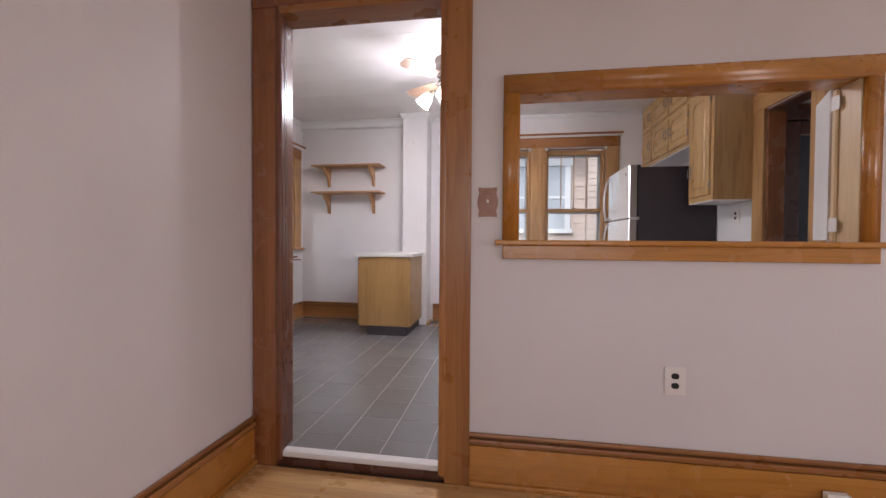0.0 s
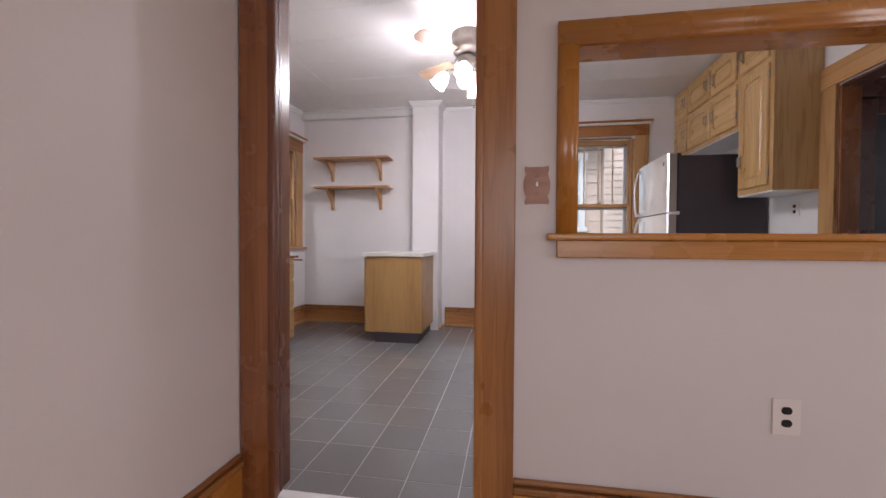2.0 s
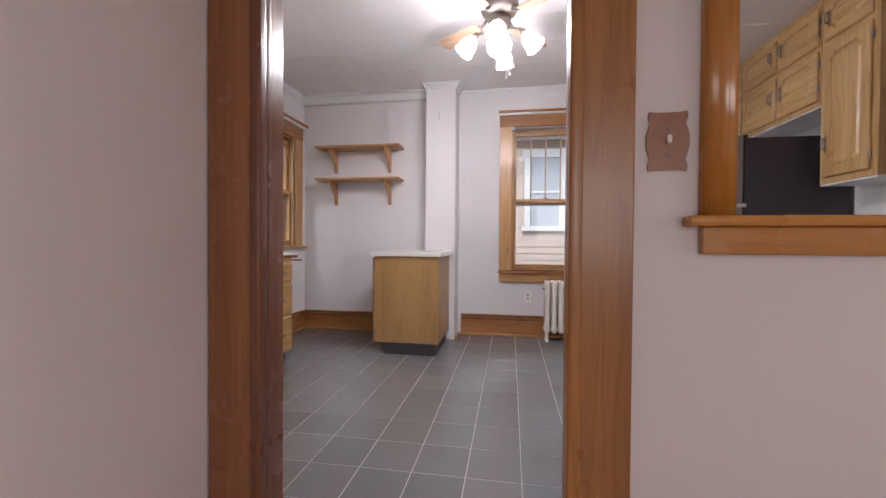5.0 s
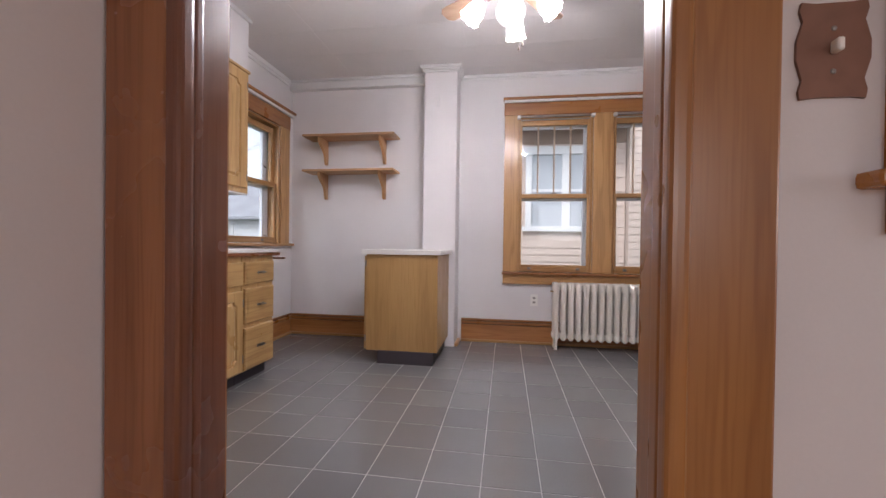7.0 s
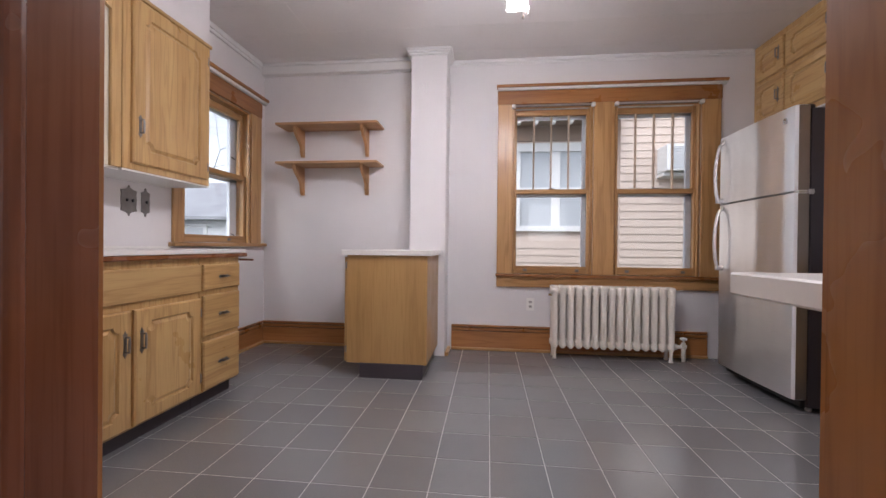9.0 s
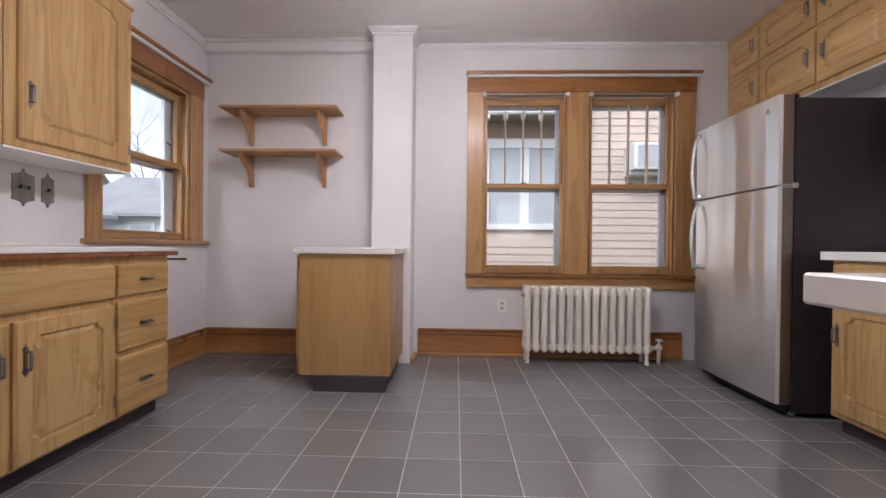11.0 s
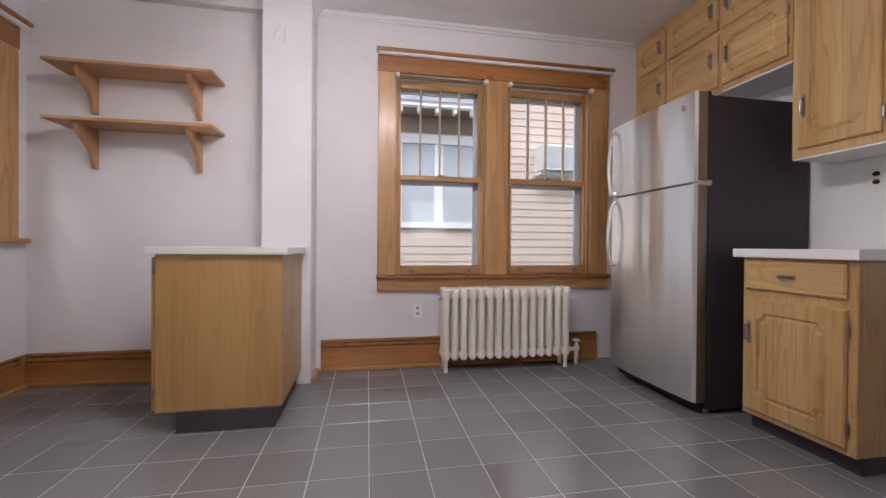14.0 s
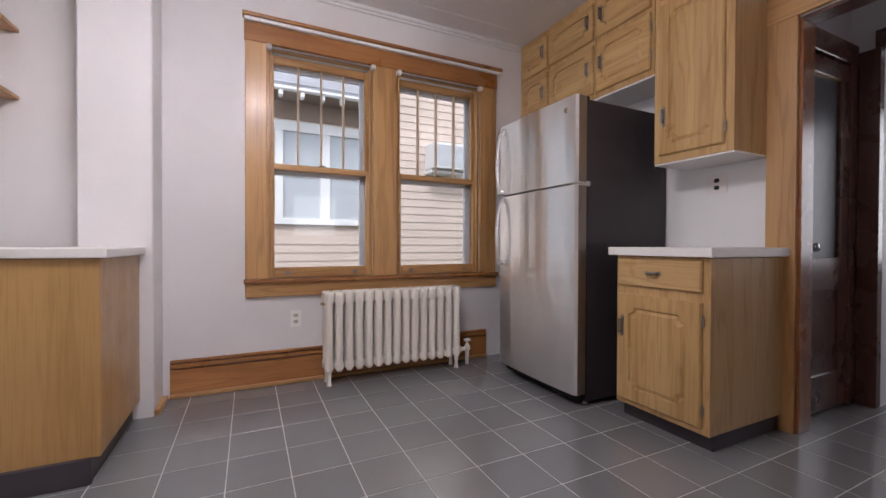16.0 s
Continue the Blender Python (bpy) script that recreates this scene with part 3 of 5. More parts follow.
def passage_door():
    root = tagged(new("door_2"), "amber wooden casing round the opening to a dark passage", "door frame", kind="structure")
    ORIGIN[root.name] = Vector()
    part("casing", boxed(1.946, RIGHT, 1.568, 1.70, FLOOR_0, 2.085, bevel=0.004, segments=2), pine[Z], root)
    part("casing", boxed(1.946, RIGHT, 0.965, 1.085, FLOOR_0, 2.085, bevel=0.004, segments=2), pine[Z], root)
    part("head_casing", boxed(1.942, RIGHT, 0.965, 1.71, 2.085, 2.23, bevel=0.004, segments=2), pine[Y], root)
    part("jamb", boxed(1.972, 2.09, 1.555, 1.572, FLOOR_0, 2.075, bevel=0.002), fir_shaded_brown[Z], root)
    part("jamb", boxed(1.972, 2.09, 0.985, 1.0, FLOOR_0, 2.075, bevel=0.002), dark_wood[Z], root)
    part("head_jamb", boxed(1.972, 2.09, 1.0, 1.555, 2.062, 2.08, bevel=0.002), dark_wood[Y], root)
    # closed dark door with a glazed upper panel on the north side of the passage
    door = thing("panel_door", (2.4, 1.665, 0), "closed dark-stained wooden door with a glazed upper panel", "door")
    x0, x1, y0, y1 = 2.14, 2.7, 1.635, 1.675
    part("stile", boxed(x0, x0 + 0.1, y0, y1, -0.012, 2.0, bevel=0.004), dark_wood[Z], door)
    part("stile", boxed(x1 - 0.1, x1, y0, y1, -0.012, 2.0, bevel=0.004), dark_wood[Z], door)
    for lo, hi in ((-0.012, 0.2), (0.68, 0.865), (1.9, 2.0)):
        part("rail", boxed(x0 + 0.1, x1 - 0.1, y0, y1, lo, hi, bevel=0.004), dark_wood[X], door)
    part("panel", boxed(x0 + 0.1, x1 - 0.1, y0 + 0.014, y1 - 0.01, 0.2, 0.68), dark_wood[Z], door)
    part("pane", boxed(x0 + 0.1, x1 - 0.1, y0 + 0.015, y0 + 0.019, 0.865, 1.9), smoky, door, "dark reflecting glass")
    # added brass strip that imitates the reflection at the pane's top edge
    part("glass_bead", boxed(x0 + 0.1, x1 - 0.1, y0 + 0.004, y0 + 0.014, 1.893, 1.9), brass, door, "thin bright strip for the glint along the top of the glass")
    part("knob", lathe(bmesh.new(), [(0.001, 0.055), (0.02, 0.052), (0.026, 0.04), (0.02, 0.026), (0.008, 0.02), (0.008, 0.004), (0.022, 0.002), (0.022, 0.0)], (x0 + 0.085, y0, 0.925), 14, axis=(0, -1, 0)), chrome, door, "round chrome door knob", True)
    part("casing", boxed(2.702, 2.78, 1.625, 1.68, FLOOR_0, 2.1, bevel=0.004), dark_wood[Z], root)
    part("casing", boxed(2.08, 2.138, 1.625, 1.68, FLOOR_0, 2.1, bevel=0.004), dark_wood[Z], root)
    part("head_casing", boxed(2.08, 2.78, 1.62, 1.68, 2.01, 2.13, bevel=0.004), dark_wood[X], root)
    # cased opening further on
    part("casing", boxed(2.782, 2.845, 1.53, 1.625, FLOOR_0, 2.09, bevel=0.004), dark_wood[Z], root)
    part("head_casing", boxed(2.80, 2.845, 0.4, 1.56, 2.09, 2.2, bevel=0.004), dark_wood[Y], root)


smoky, _n, _l, _b = material("smoky_glass")
_b.inputs["Base Color"].default_value, _b.inputs["Roughness"].default_value = (0.05, 0.05, 0.055, 1), 0.33
_l.new(ramp(_n, _l, noise_node(_n, _l, 12, 3), [(0.3, (0.035, 0.034, 0.04)), (0.7, (0.06, 0.058, 0.065))]), _b.inputs["Base Color"])
passage_door()


# ---- windows ----
def sash(parent, at, w0, w1, z0, z1, depth0, depth1, rails, muntins, axis):
    """One sash: stiles, rails, upright bars and its panes. at(u, d, z) places width, depth and height."""
    def bar(name, u0, u1, lo, hi, mats, d0=depth0, d1=depth1, bevel=0.004):
        a, b = at(u0, d0), at(u1, d1)
        return part(name, boxed(min(a[0], b[0]), max(a[0], b[0]), min(a[1], b[1]), max(a[1], b[1]), lo, hi, bevel=bevel), mats, frame_part)
    frame_part = new("sash")
    frame_part.parent = parent
    ORIGIN[frame_part.name] = Vector()
    left, right, low, high = rails
    bar("stile", w0, w0 + left, z0, z1, pine[Z])
    bar("stile", w1 - right, w1, z0, z1, pine[Z])
    bar("rail", w0 + left, w1 - right, z0, z0 + low, pine[axis])
    bar("rail", w0 + left, w1 - right, z1 - high, z1, pine[axis])
    inner0, inner1 = w0 + left, w1 - right
    for k in range(muntins):
        u = inner0 + (inner1 - inner0) * (k + 1) / (muntins + 1)
        bar("muntin", u - 0.0065, u + 0.0065, z0 + low, z1 - high, pale_sash[Z], bevel=0.003)
    mid = (depth0 + depth1) / 2
    for k in range(muntins + 1):
        a = inner0 + (inner1 - inner0) * k / (muntins + 1)
        b = inner0 + (inner1 - inner0) * (k + 1) / (muntins + 1)
        pane = bar("pane", a, b, z0 + low, z1 - high, glass, mid - 0.0015, mid + 0.0015, 0.0)
        pane.visible_shadow = False
    return frame_part


def lift(parent, centre, axis):
    bm = bmesh.new()
    x, y, z = centre
    if axis == X:
        box(bm, x - 0.018, x + 0.018, y - 0.006, y, z - 0.012, z + 0.012, bevel=0.002)
        box(bm, x - 0.012, x + 0.012, y - 0.018, y - 0.004, z - 0.002, z + 0.006, bevel=0.002)
    else:
        box(bm, x, x + 0.006, y - 0.018, y + 0.018, z - 0.012, z + 0.012, bevel=0.002)
        box(bm, x + 0.004, x + 0.018, y - 0.012, y + 0.012, z - 0.002, z + 0.006, bevel=0.002)
    part("sash_lift", bm, iron, parent, "small dark sash lift")


def north_window():
    root = tagged(new("window_2"), "pair of wooden double-hung windows with upright bars in the upper sashes", "window", kind="structure")
    ORIGIN[root.name] = Vector()
    f = 3.435
    part("casing", boxed(-0.545, -0.415, f, BACK, 0.70, 2.258, bevel=0.003), pine[Z], root)
    part("casing", boxed(1.228, 1.385, f, BACK, 0.70, 2.258, bevel=0.003), pine[Z], root)
    part("mullion", boxed(0.312, 0.491, f, BACK, 0.70, 2.258, bevel=0.003), pine[Z], root)
    part("head_casing", boxed(-0.55, 1.39, f - 0.004, BACK, 2.258, 2.383, bevel=0.004), fir[X], root)
    part("head_cap", boxed(-0.56, 1.425, f - 0.04, BACK, 2.405, 2.43, bevel=0.008, segments=2), fir[X], root)
    part("curtain_track", boxed(-0.55, 1.42, f - 0.026, BACK - 0.004, 2.383, 2.405, bevel=0.004), trim_white, root, "white painted picture rail under the cap")
    part("sill", boxed(-0.555, 1.40, f - 0.03, BACK + 0.05, 0.672, 0.70, bevel=0.008, segments=2), fir[X], root)
    part("apron", boxed(-0.545, 1.39, f - 0.004, BACK, 0.578, 0.672, bevel=0.004), pine[X], root)

    def at(u, d):
        return u, d
    for a, b in ((-0.415, 0.312), (0.491, 1.228)):
        for u in (a, b - 0.016):
            part("side_jamb", boxed(u, u + 0.016, BACK + 0.001, 3.60, 0.70, 2.255, bevel=0.002), pine[Z], root)
        part("stop_bead", boxed(a + 0.016, a + 0.03, 3.445, 3.468, 0.70, 2.24, bevel=0.004), pine[Z], root)
        part("stop_bead", boxed(b - 0.03, b - 0.016, 3.445, 3.468, 0.70, 2.24, bevel=0.004), pine[Z], root)
        part("stop_bead", boxed(a + 0.016, b - 0.016, 3.445, 3.468, 2.222, 2.24, bevel=0.004), pine[X], root)
        lower = sash(root, at, a + 0.018, b - 0.018, 0.702, 1.48, 3.47, 3.505, (0.03, 0.03, 0.07, 0.04), 0, X)
        sash(root, at, a + 0.018, b - 0.018, 1.44, 2.225, 3.51, 3.545, (0.03, 0.03, 0.042, 0.055), 3, X)
        for u in (a + 0.13, b - 0.13):
            lift(lower, (u, 3.47, 0.735), X)
        part("sash_lock", boxed((a + b) / 2 - 0.025, (a + b) / 2 + 0.025, 3.472, 3.50, 1.48, 1.492, bevel=0.004), iron, lower, "dark sash lock")
        # pale storm frame outside
        storm = new("storm_frame")
        storm.parent = root
        ORIGIN[storm.name] = Vector()
        for c, d, lo, hi in ((a + 0.02, a + 0.05, 0.73, 2.2), (b - 0.072, b - 0.018, 0.73, 2.2), (a + 0.02, b - 0.02, 0.715, 0.75), (a + 0.02, b - 0.02, 1.42, 1.458), (a + 0.02, b - 0.02, 2.15, 2.2)):
            part("bar", boxed(c, d, 3.575, 3.60, lo, hi, bevel=0.002), storm_paint, storm)
        # brackets and spring roller of a missing blind
        for u in (a + 0.012, b - 0.012):
            part("blind_bracket", boxed(u - 0.017, u + 0.017, 3.40, 3.44, 2.215, 2.248, bevel=0.005), plastic_white, root, "white plastic blind bracket")
        part("blind_rod", rod(bmesh.new(), (a + 0.02, 3.425, 2.228), (b - 0.02, 3.425, 2.228), 0.004), iron, root, "thin dark rod")


storm_paint = painted("storm_frame_paint", (0.76, 0.79, 0.84), 0.4, 0.1)
north_window()


def west_window():
    root = tagged(new("window_3"), "wooden double-hung window over the counter", "window", kind="structure")
    ORIGIN[root.name] = Vector()
    f = LEFT + 0.024
    a, b = 2.33, 3.17
    part("casing", boxed(LEFT, f, 2.25, a, 0.955, 2.15, bevel=0.003), pine[Z], root)
    part("casing", boxed(LEFT, f, b, 3.33, 0.955, 2.15, bevel=0.003), pine[Z], root)
    part("head_casing", boxed(LEFT, f + 0.004, 2.245, 3.335, 2.15, 2.292, bevel=0.004), fir[Y], root)
    part("head_cap", boxed(LEFT, f + 0.045, 2.235, 3.385, 2.318, 2.345, bevel=0.008, segments=2), fir[Y], root)
    part("curtain_track", boxed(LEFT, f + 0.03, 2.24, 3.38, 2.292, 2.318, bevel=0.004), trim_white, root, "white painted picture rail under the cap")
    part("sill", boxed(LEFT - 0.06, f + 0.03, 2.225, 3.385, 0.925, 0.955, bevel=0.008, segments=2), pine[Y], root)

    def at(u, d):
        return LEFT - d, u
    for u in (a, b - 0.016):
        part("side_jamb", boxed(LEFT - 0.145, LEFT - 0.001, u, u + 0.016, 0.955, 2.15, bevel=0.002), pine[Z], root)
    part("head_jamb", boxed(LEFT - 0.145, LEFT - 0.001, a, b, 2.13, 2.15, bevel=0.002), pine[Y], root)
    for u in (a + 0.016, b - 0.036):
        part("stop_bead", boxed(LEFT - 0.012, LEFT + 0.012, u, u + 0.02, 0.955, 2.13, bevel=0.004), pine[Z], root)
    lower = sash(root, at, a + 0.018, b - 0.018, 0.957, 1.56, 0.015, 0.05, (0.03, 0.045, 0.06, 0.04), 0, Y)
    sash(root, at, a + 0.018, b - 0.018, 1.52, 2.12, 0.055, 0.09, (0.03, 0.045, 0.042, 0.055), 0, Y)
    lift(lower, (LEFT - 0.015, 2.9, 0.985), Y)
    storm = new("storm_frame")
    storm.parent = root
    ORIGIN[storm.name] = Vector()
    for c, d, lo, hi in ((a + 0.018, a + 0.045, 0.97, 2.13), (b - 0.115, b - 0.018, 0.97, 2.13), (a + 0.02, b - 0.02, 0.97, 1.0), (a + 0.02, b - 0.02, 1.50, 1.545), (a + 0.02, b - 0.02, 2.06, 2.13)):
        part("bar", boxed(LEFT - 0.145, LEFT - 0.115, c, d, lo, hi, bevel=0.002), storm_paint, storm)
    for y, z in ((2.40, 1.02), (3.09, 1.03), (3.09, 1.72)):
        part("latch", rod(bmesh.new(), (LEFT - 0.11, y - 0.02, z + 0.01), (LEFT - 0.105, y + 0.02, z - 0.006), 0.005), black, root, "small dark storm latch")


west_window()


# ---- cabinets ----
def placed(o, u_way, n_way):
    """A frame on a cabinet's front: u runs along it, v up, n out of it."""
    o, u_way, n_way = Vector(o), Vector(u_way), Vector(n_way)
    return lambda u, v, n: o + u * u_way + Vector((0, 0, v)) + n * n_way


def panel_outline(w, h, margin, notch):
    """A rectangle whose corners are scooped inward."""
    pts = []
    for cx, cy, a0 in ((margin, margin, 90), (w - margin, margin, 180), (w - margin, h - margin, 270), (margin, h - margin, 0)):
        arc = []
        for s in range(7):
            a = radians(a0 - 90 * s / 6)
            arc.append((cx + notch * math.cos(a), cy + notch * math.sin(a)))
        pts.append(arc)
    return [p for arc in pts for p in arc]


def loop_edges(bm, verts):
    return [bm.edges.get((verts[k - 1], verts[k])) or bm.edges.new((verts[k - 1], verts[k])) for k in range(len(verts))]


def door_leaf(at, w, h, margin=0.06, notch=0.032, thick=0.02, plain=False):
    """A cabinet door: eased slab, sunk groove with scooped corners, raised field."""
    bm = bmesh.new()
    e = 0.007
    back = [bm.verts.new(at(u, v, 0)) for u, v in ((0, 0), (w, 0), (w, h), (0, h))]
    side = [bm.verts.new(at(u, v, thick - e)) for u, v in ((0, 0), (w, 0), (w, h), (0, h))]
    rim = [bm.verts.new(at(u, v, thick)) for u, v in ((e, e), (w - e, e), (w - e, h - e), (e, h - e))]
    bm.faces.new(back)
    for lo, hi in ((back, side), (side, rim)):
        for k in range(4):
            bm.faces.new((lo[k - 1], lo[k], hi[k], hi[k - 1]))
    if plain:
        bm.faces.new(rim)
        return bm
    shape = panel_outline(w, h, margin, notch)

    def ring(inset, n):
        return [bm.verts.new(at(u + (inset if u < w / 2 else -inset), v + (inset if v < h / 2 else -inset), n)) for u, v in shape]
    rings = [ring(0, thick), ring(0.005, thick - 0.010), ring(0.011, thick - 0.010), ring(0.026, thick - 0.001)]
    bmesh.ops.triangle_fill(bm, use_beauty=True, edges=loop_edges(bm, rim) + loop_edges(bm, rings[0]))
    for lo, hi in zip(rings, rings[1:]):
        for k in range(len(lo)):
            bm.faces.new((lo[k - 1], lo[k], hi[k], hi[k - 1]))
    bm.faces.new(rings[-1])
    return bm


def pull(at, u, v, n, upright=True, size=0.095):
    """A wrought pull: pointed backplate, two posts and a swelling grip."""
    bm = bmesh.new()
    half = size / 2
    outline = [(0, half), (0.006, half * 0.82), (0.012, half * 0.72), (0.008, half * 0.5), (0.008, -half * 0.5), (0.012, -half * 0.72), (0.006, -half * 0.82), (0, -half),
               (-0.006, -half * 0.82), (-0.012, -half * 0.72), (-0.008, -half * 0.5), (-0.008, half * 0.5), (-0.012, half * 0.72), (-0.006, half * 0.82)]

    def to(a, b, c):
        return at(u + a, v + b, n + c) if upright else at(u + b, v + a, n + c)
    prism(bm, outline, to, 0.003)
    for s in (-1, 1):
        rod(bm, to(0, s * half * 0.55, 0.002), to(0, s * half * 0.55, 0.024), 0.0045, sides=8)
    for p, q, r0, r1 in ((-0.62, -0.3, 0.003, 0.0055), (-0.3, 0.3, 0.0055, 0.0055), (0.3, 0.62, 0.0055, 0.003)):
        rod(bm, to(0, p * half, 0.024), to(0, q * half, 0.024), r0, r1, 8)
    return bm


def hinge_at(at, u, v, n):
    bm = rod(bmesh.new(), at(u, v - 0.022, n), at(u, v + 0.022, n), 0.006, sides=8)
    rod(bm, at(u, v - 0.03, n), at(u, v + 0.03, n), 0.003, sides=6)
    return bm


def cabinet_door(parent, at, w, h, wood, grip=None, hinges=None, margin=0.06, notch=0.032, plain=False):
    """grip: (u, v, upright). hinges: the side, 'low' or 'high' u."""
    d = part("door" if grip is None or grip[2] else "drawer", door_leaf(at, w, h, margin, notch, 0.02, plain), wood, parent)
    if grip:
        part("handle", pull(at, grip[0], grip[1], 0.02, grip[2], 0.125 if grip[2] else 0.095), iron, d, "dark wrought-iron pull")
    if hinges:
        u = -0.006 if hinges == "low" else w + 0.006
        for v in (0.085, h - 0.085):
            part("hinge", hinge_at(at, u, v, 0.012), iron, d, "dark cabinet hinge")
    return d


# base cabinets under the side window; fronts face +x
def west_base():
    f = -2.29
    # drawer unit, then two double-door units towards the doorway
    unit = thing("base_cabinet", (-2.55, 2.0, 0), "honey oak base cabinet with three drawers and dark pulls", "cabinet", "oak base cabinets")
    part("body", boxed(LEFT + 0.002, f, 1.842, 2.21, 0.065, 0.865, bevel=0.003), oak[Z], unit)
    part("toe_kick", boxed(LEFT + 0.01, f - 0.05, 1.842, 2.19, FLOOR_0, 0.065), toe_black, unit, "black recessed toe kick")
    for lo, hi in ((0.668, 0.822), (0.395, 0.638), (0.078, 0.365)):
        at = placed((f, 1.858, lo), (0, 1, 0), (1, 0, 0))
        cabinet_door(unit, at, 0.338, hi - lo, oak[Y], (0.17, (hi - lo) / 2, False), None, plain=True)
    for y0, y1, names in ((0.93, 1.838, "double"), (0.13, 0.926, "double")):
        unit = thing("base_cabinet", (-2.55, (y0 + y1) / 2, 0), "honey oak base cabinet with two raised-panel doors", "cabinet", "oak base cabinets")
        part("body", boxed(LEFT + 0.002, f, y0, y1, 0.065, 0.865, bevel=0.003), oak[Z], unit)
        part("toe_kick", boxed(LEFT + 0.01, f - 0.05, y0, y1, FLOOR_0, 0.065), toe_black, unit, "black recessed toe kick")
        w = (y1 - y0 - 0.03) / 2
        at = placed((f, y0 + 0.005, 0.662), (0, 1, 0), (1, 0, 0))
        part("false_front", door_leaf(at, y1 - y0 - 0.01, 0.16, plain=True), oak[Y], unit)
        for k in range(2):
            at = placed((f, y0 + 0.005 + k * (w + 0.02), 0.078), (0, 1, 0), (1, 0, 0))
            cabinet_door(unit, at, w, 0.55, oak[Z], (0.035 if k else w - 0.035, 0.40, True), "high" if k else "low", 0.062, 0.03)
    top = thing("worktop", (-2.5, 1.15, 0.865), "white laminate worktop with a brown wooden front edge", "worktop")
    part("slab", boxed(LEFT + 0.003, -2.252, 0.13, 2.235, 0.886, 0.91, bevel=0.003), laminate, top)
    part("edge", boxed(-2.289, -2.256, 0.13, 2.255, 0.862, 0.885, bevel=0.003), fir_shaded_brown[Y], top, "brown wooden edge strip")
    part("end_edge", boxed(LEFT + 0.003, -2.29, 2.212, 2.24, 0.862, 0.885, bevel=0.003), fir_shaded_brown[X], top, "brown wooden edge strip")
    part("backsplash", boxed(LEFT + 0.003, LEFT + 0.02, 0.13, 2.235, 0.910, 0.924, bevel=0.003), laminate, top)
    bar = thing("towel_bar", (-2.6, 2.25, 0.85), "dark brown wooden bar at the end of the worktop", "towel bar")
    bm = boxed(LEFT + 0.28, -2.245, 2.30, 2.318, 0.831, 0.845, bevel=0.006, segments=2)
    part("rail", bm, fir_shaded_brown[X], bar)
    for x in (LEFT + 0.3, -2.35):
        part("bracket", boxed(x - 0.008, x + 0.008, 2.2115, 2.305, 0.833, 0.843, bevel=0.003), iron, bar)
    tap = thing("tap", (-2.68, 1.40, 0.908), "low chrome tap with a cross handle behind the worktop", "tap")
    part("base", lathe(bmesh.new(), [(0.045, 0.0), (0.045, 0.006), (0.03, 0.02), (0.014, 0.026), (0.012, 0.05), (0.001, 0.055)], (-2.68, 1.40, 0.908), 18), chrome, tap, smooth=True)
    part("spout", rod(rod(bmesh.new(), (-2.68, 1.32, 0.908), (-2.68, 1.32, 1.06), 0.011), (-2.68, 1.32, 1.055), (-2.52, 1.32, 1.04), 0.010), chrome, tap, smooth=True)


west_base()


def west_upper():
    f = -2.51
    unit = thing("wall_cabinet", (-2.66, 1.88, 1.325), "honey oak wall cabinet with one scooped-panel door", "cabinet", "oak wall cabinets")
    part("body", boxed(LEFT + 0.002, f, 1.56, 2.215, 1.335, 2.27, bevel=0.003), oak[Z], unit)
    part("underside", boxed(LEFT + 0.002, f - 0.002, 1.56, 2.213, 1.325, 1.335), laminate, unit, "white underside board")
    part("cap_strip", boxed(LEFT + 0.002, f + 0.012, 1.56, 2.225, 2.262, 2.284, bevel=0.004), oak[Y], unit)
    at = placed((f, 1.607, 1.372), (0, 1, 0), (1, 0, 0))
    cabinet_door(unit, at, 0.57, 0.875, oak[Z], (0.04, 0.20, True), "high", 0.075, 0.034)
    unit = thing("wall_cabinet", (-2.66, 1.15, 1.325), "honey oak wall cabinet frame with a pale cream panel", "cabinet", "oak wall cabinets")
    part("body", boxed(LEFT + 0.002, f - 0.02, 0.75, 1.556, 1.335, 2.27, bevel=0.003), cream_panel, unit, "pale cream panel")
    part("stile", boxed(f - 0.02, f, 1.50, 1.556, 1.335, 2.27, bevel=0.003), oak[Z], unit)
    part("stile", boxed(f - 0.02, f, 0.75, 0.81, 1.335, 2.27, bevel=0.003), oak[Z], unit)
    rail = placed((f - 0.02, 0.81, 2.15), (0, 1, 0), (1, 0, 0))
    outline = [(0.69, 0.12), (0.0, 0.12), (0.0, -0.03)] + [(0.05 * math.sin(radians(a)), -0.03 + 0.05 * (1 - math.cos(radians(a)))) for a in (30, 60, 90)] + [(0.64 + 0.05 * (1 - math.cos(radians(a))), 0.02 - 0.05 * math.sin(radians(a))) for a in (0, 30, 60, 90)]
    part("arched_rail", prism(bmesh.new(), outline, rail, 0.02), oak[Y], unit)
    part("underside", boxed(LEFT + 0.002, f - 0.02, 0.75, 1.556, 1.322, 1.335), laminate, unit, "white underside board")
    setting("soffit", boxed(LEFT, f - 0.002, 0.126, 2.212, 2.285, CEIL), wall_paint, "off-white painted soffit over the wall cabinets", "soffit")
    moulding("trim", [(LEFT, f + 0.02, 2.212, 2.23, 2.655, CEIL), (f - 0.002, f + 0.02, 0.126, 2.23, 2.655, CEIL)], trim_white, "thin white crown moulding on the soffit")


west_upper()


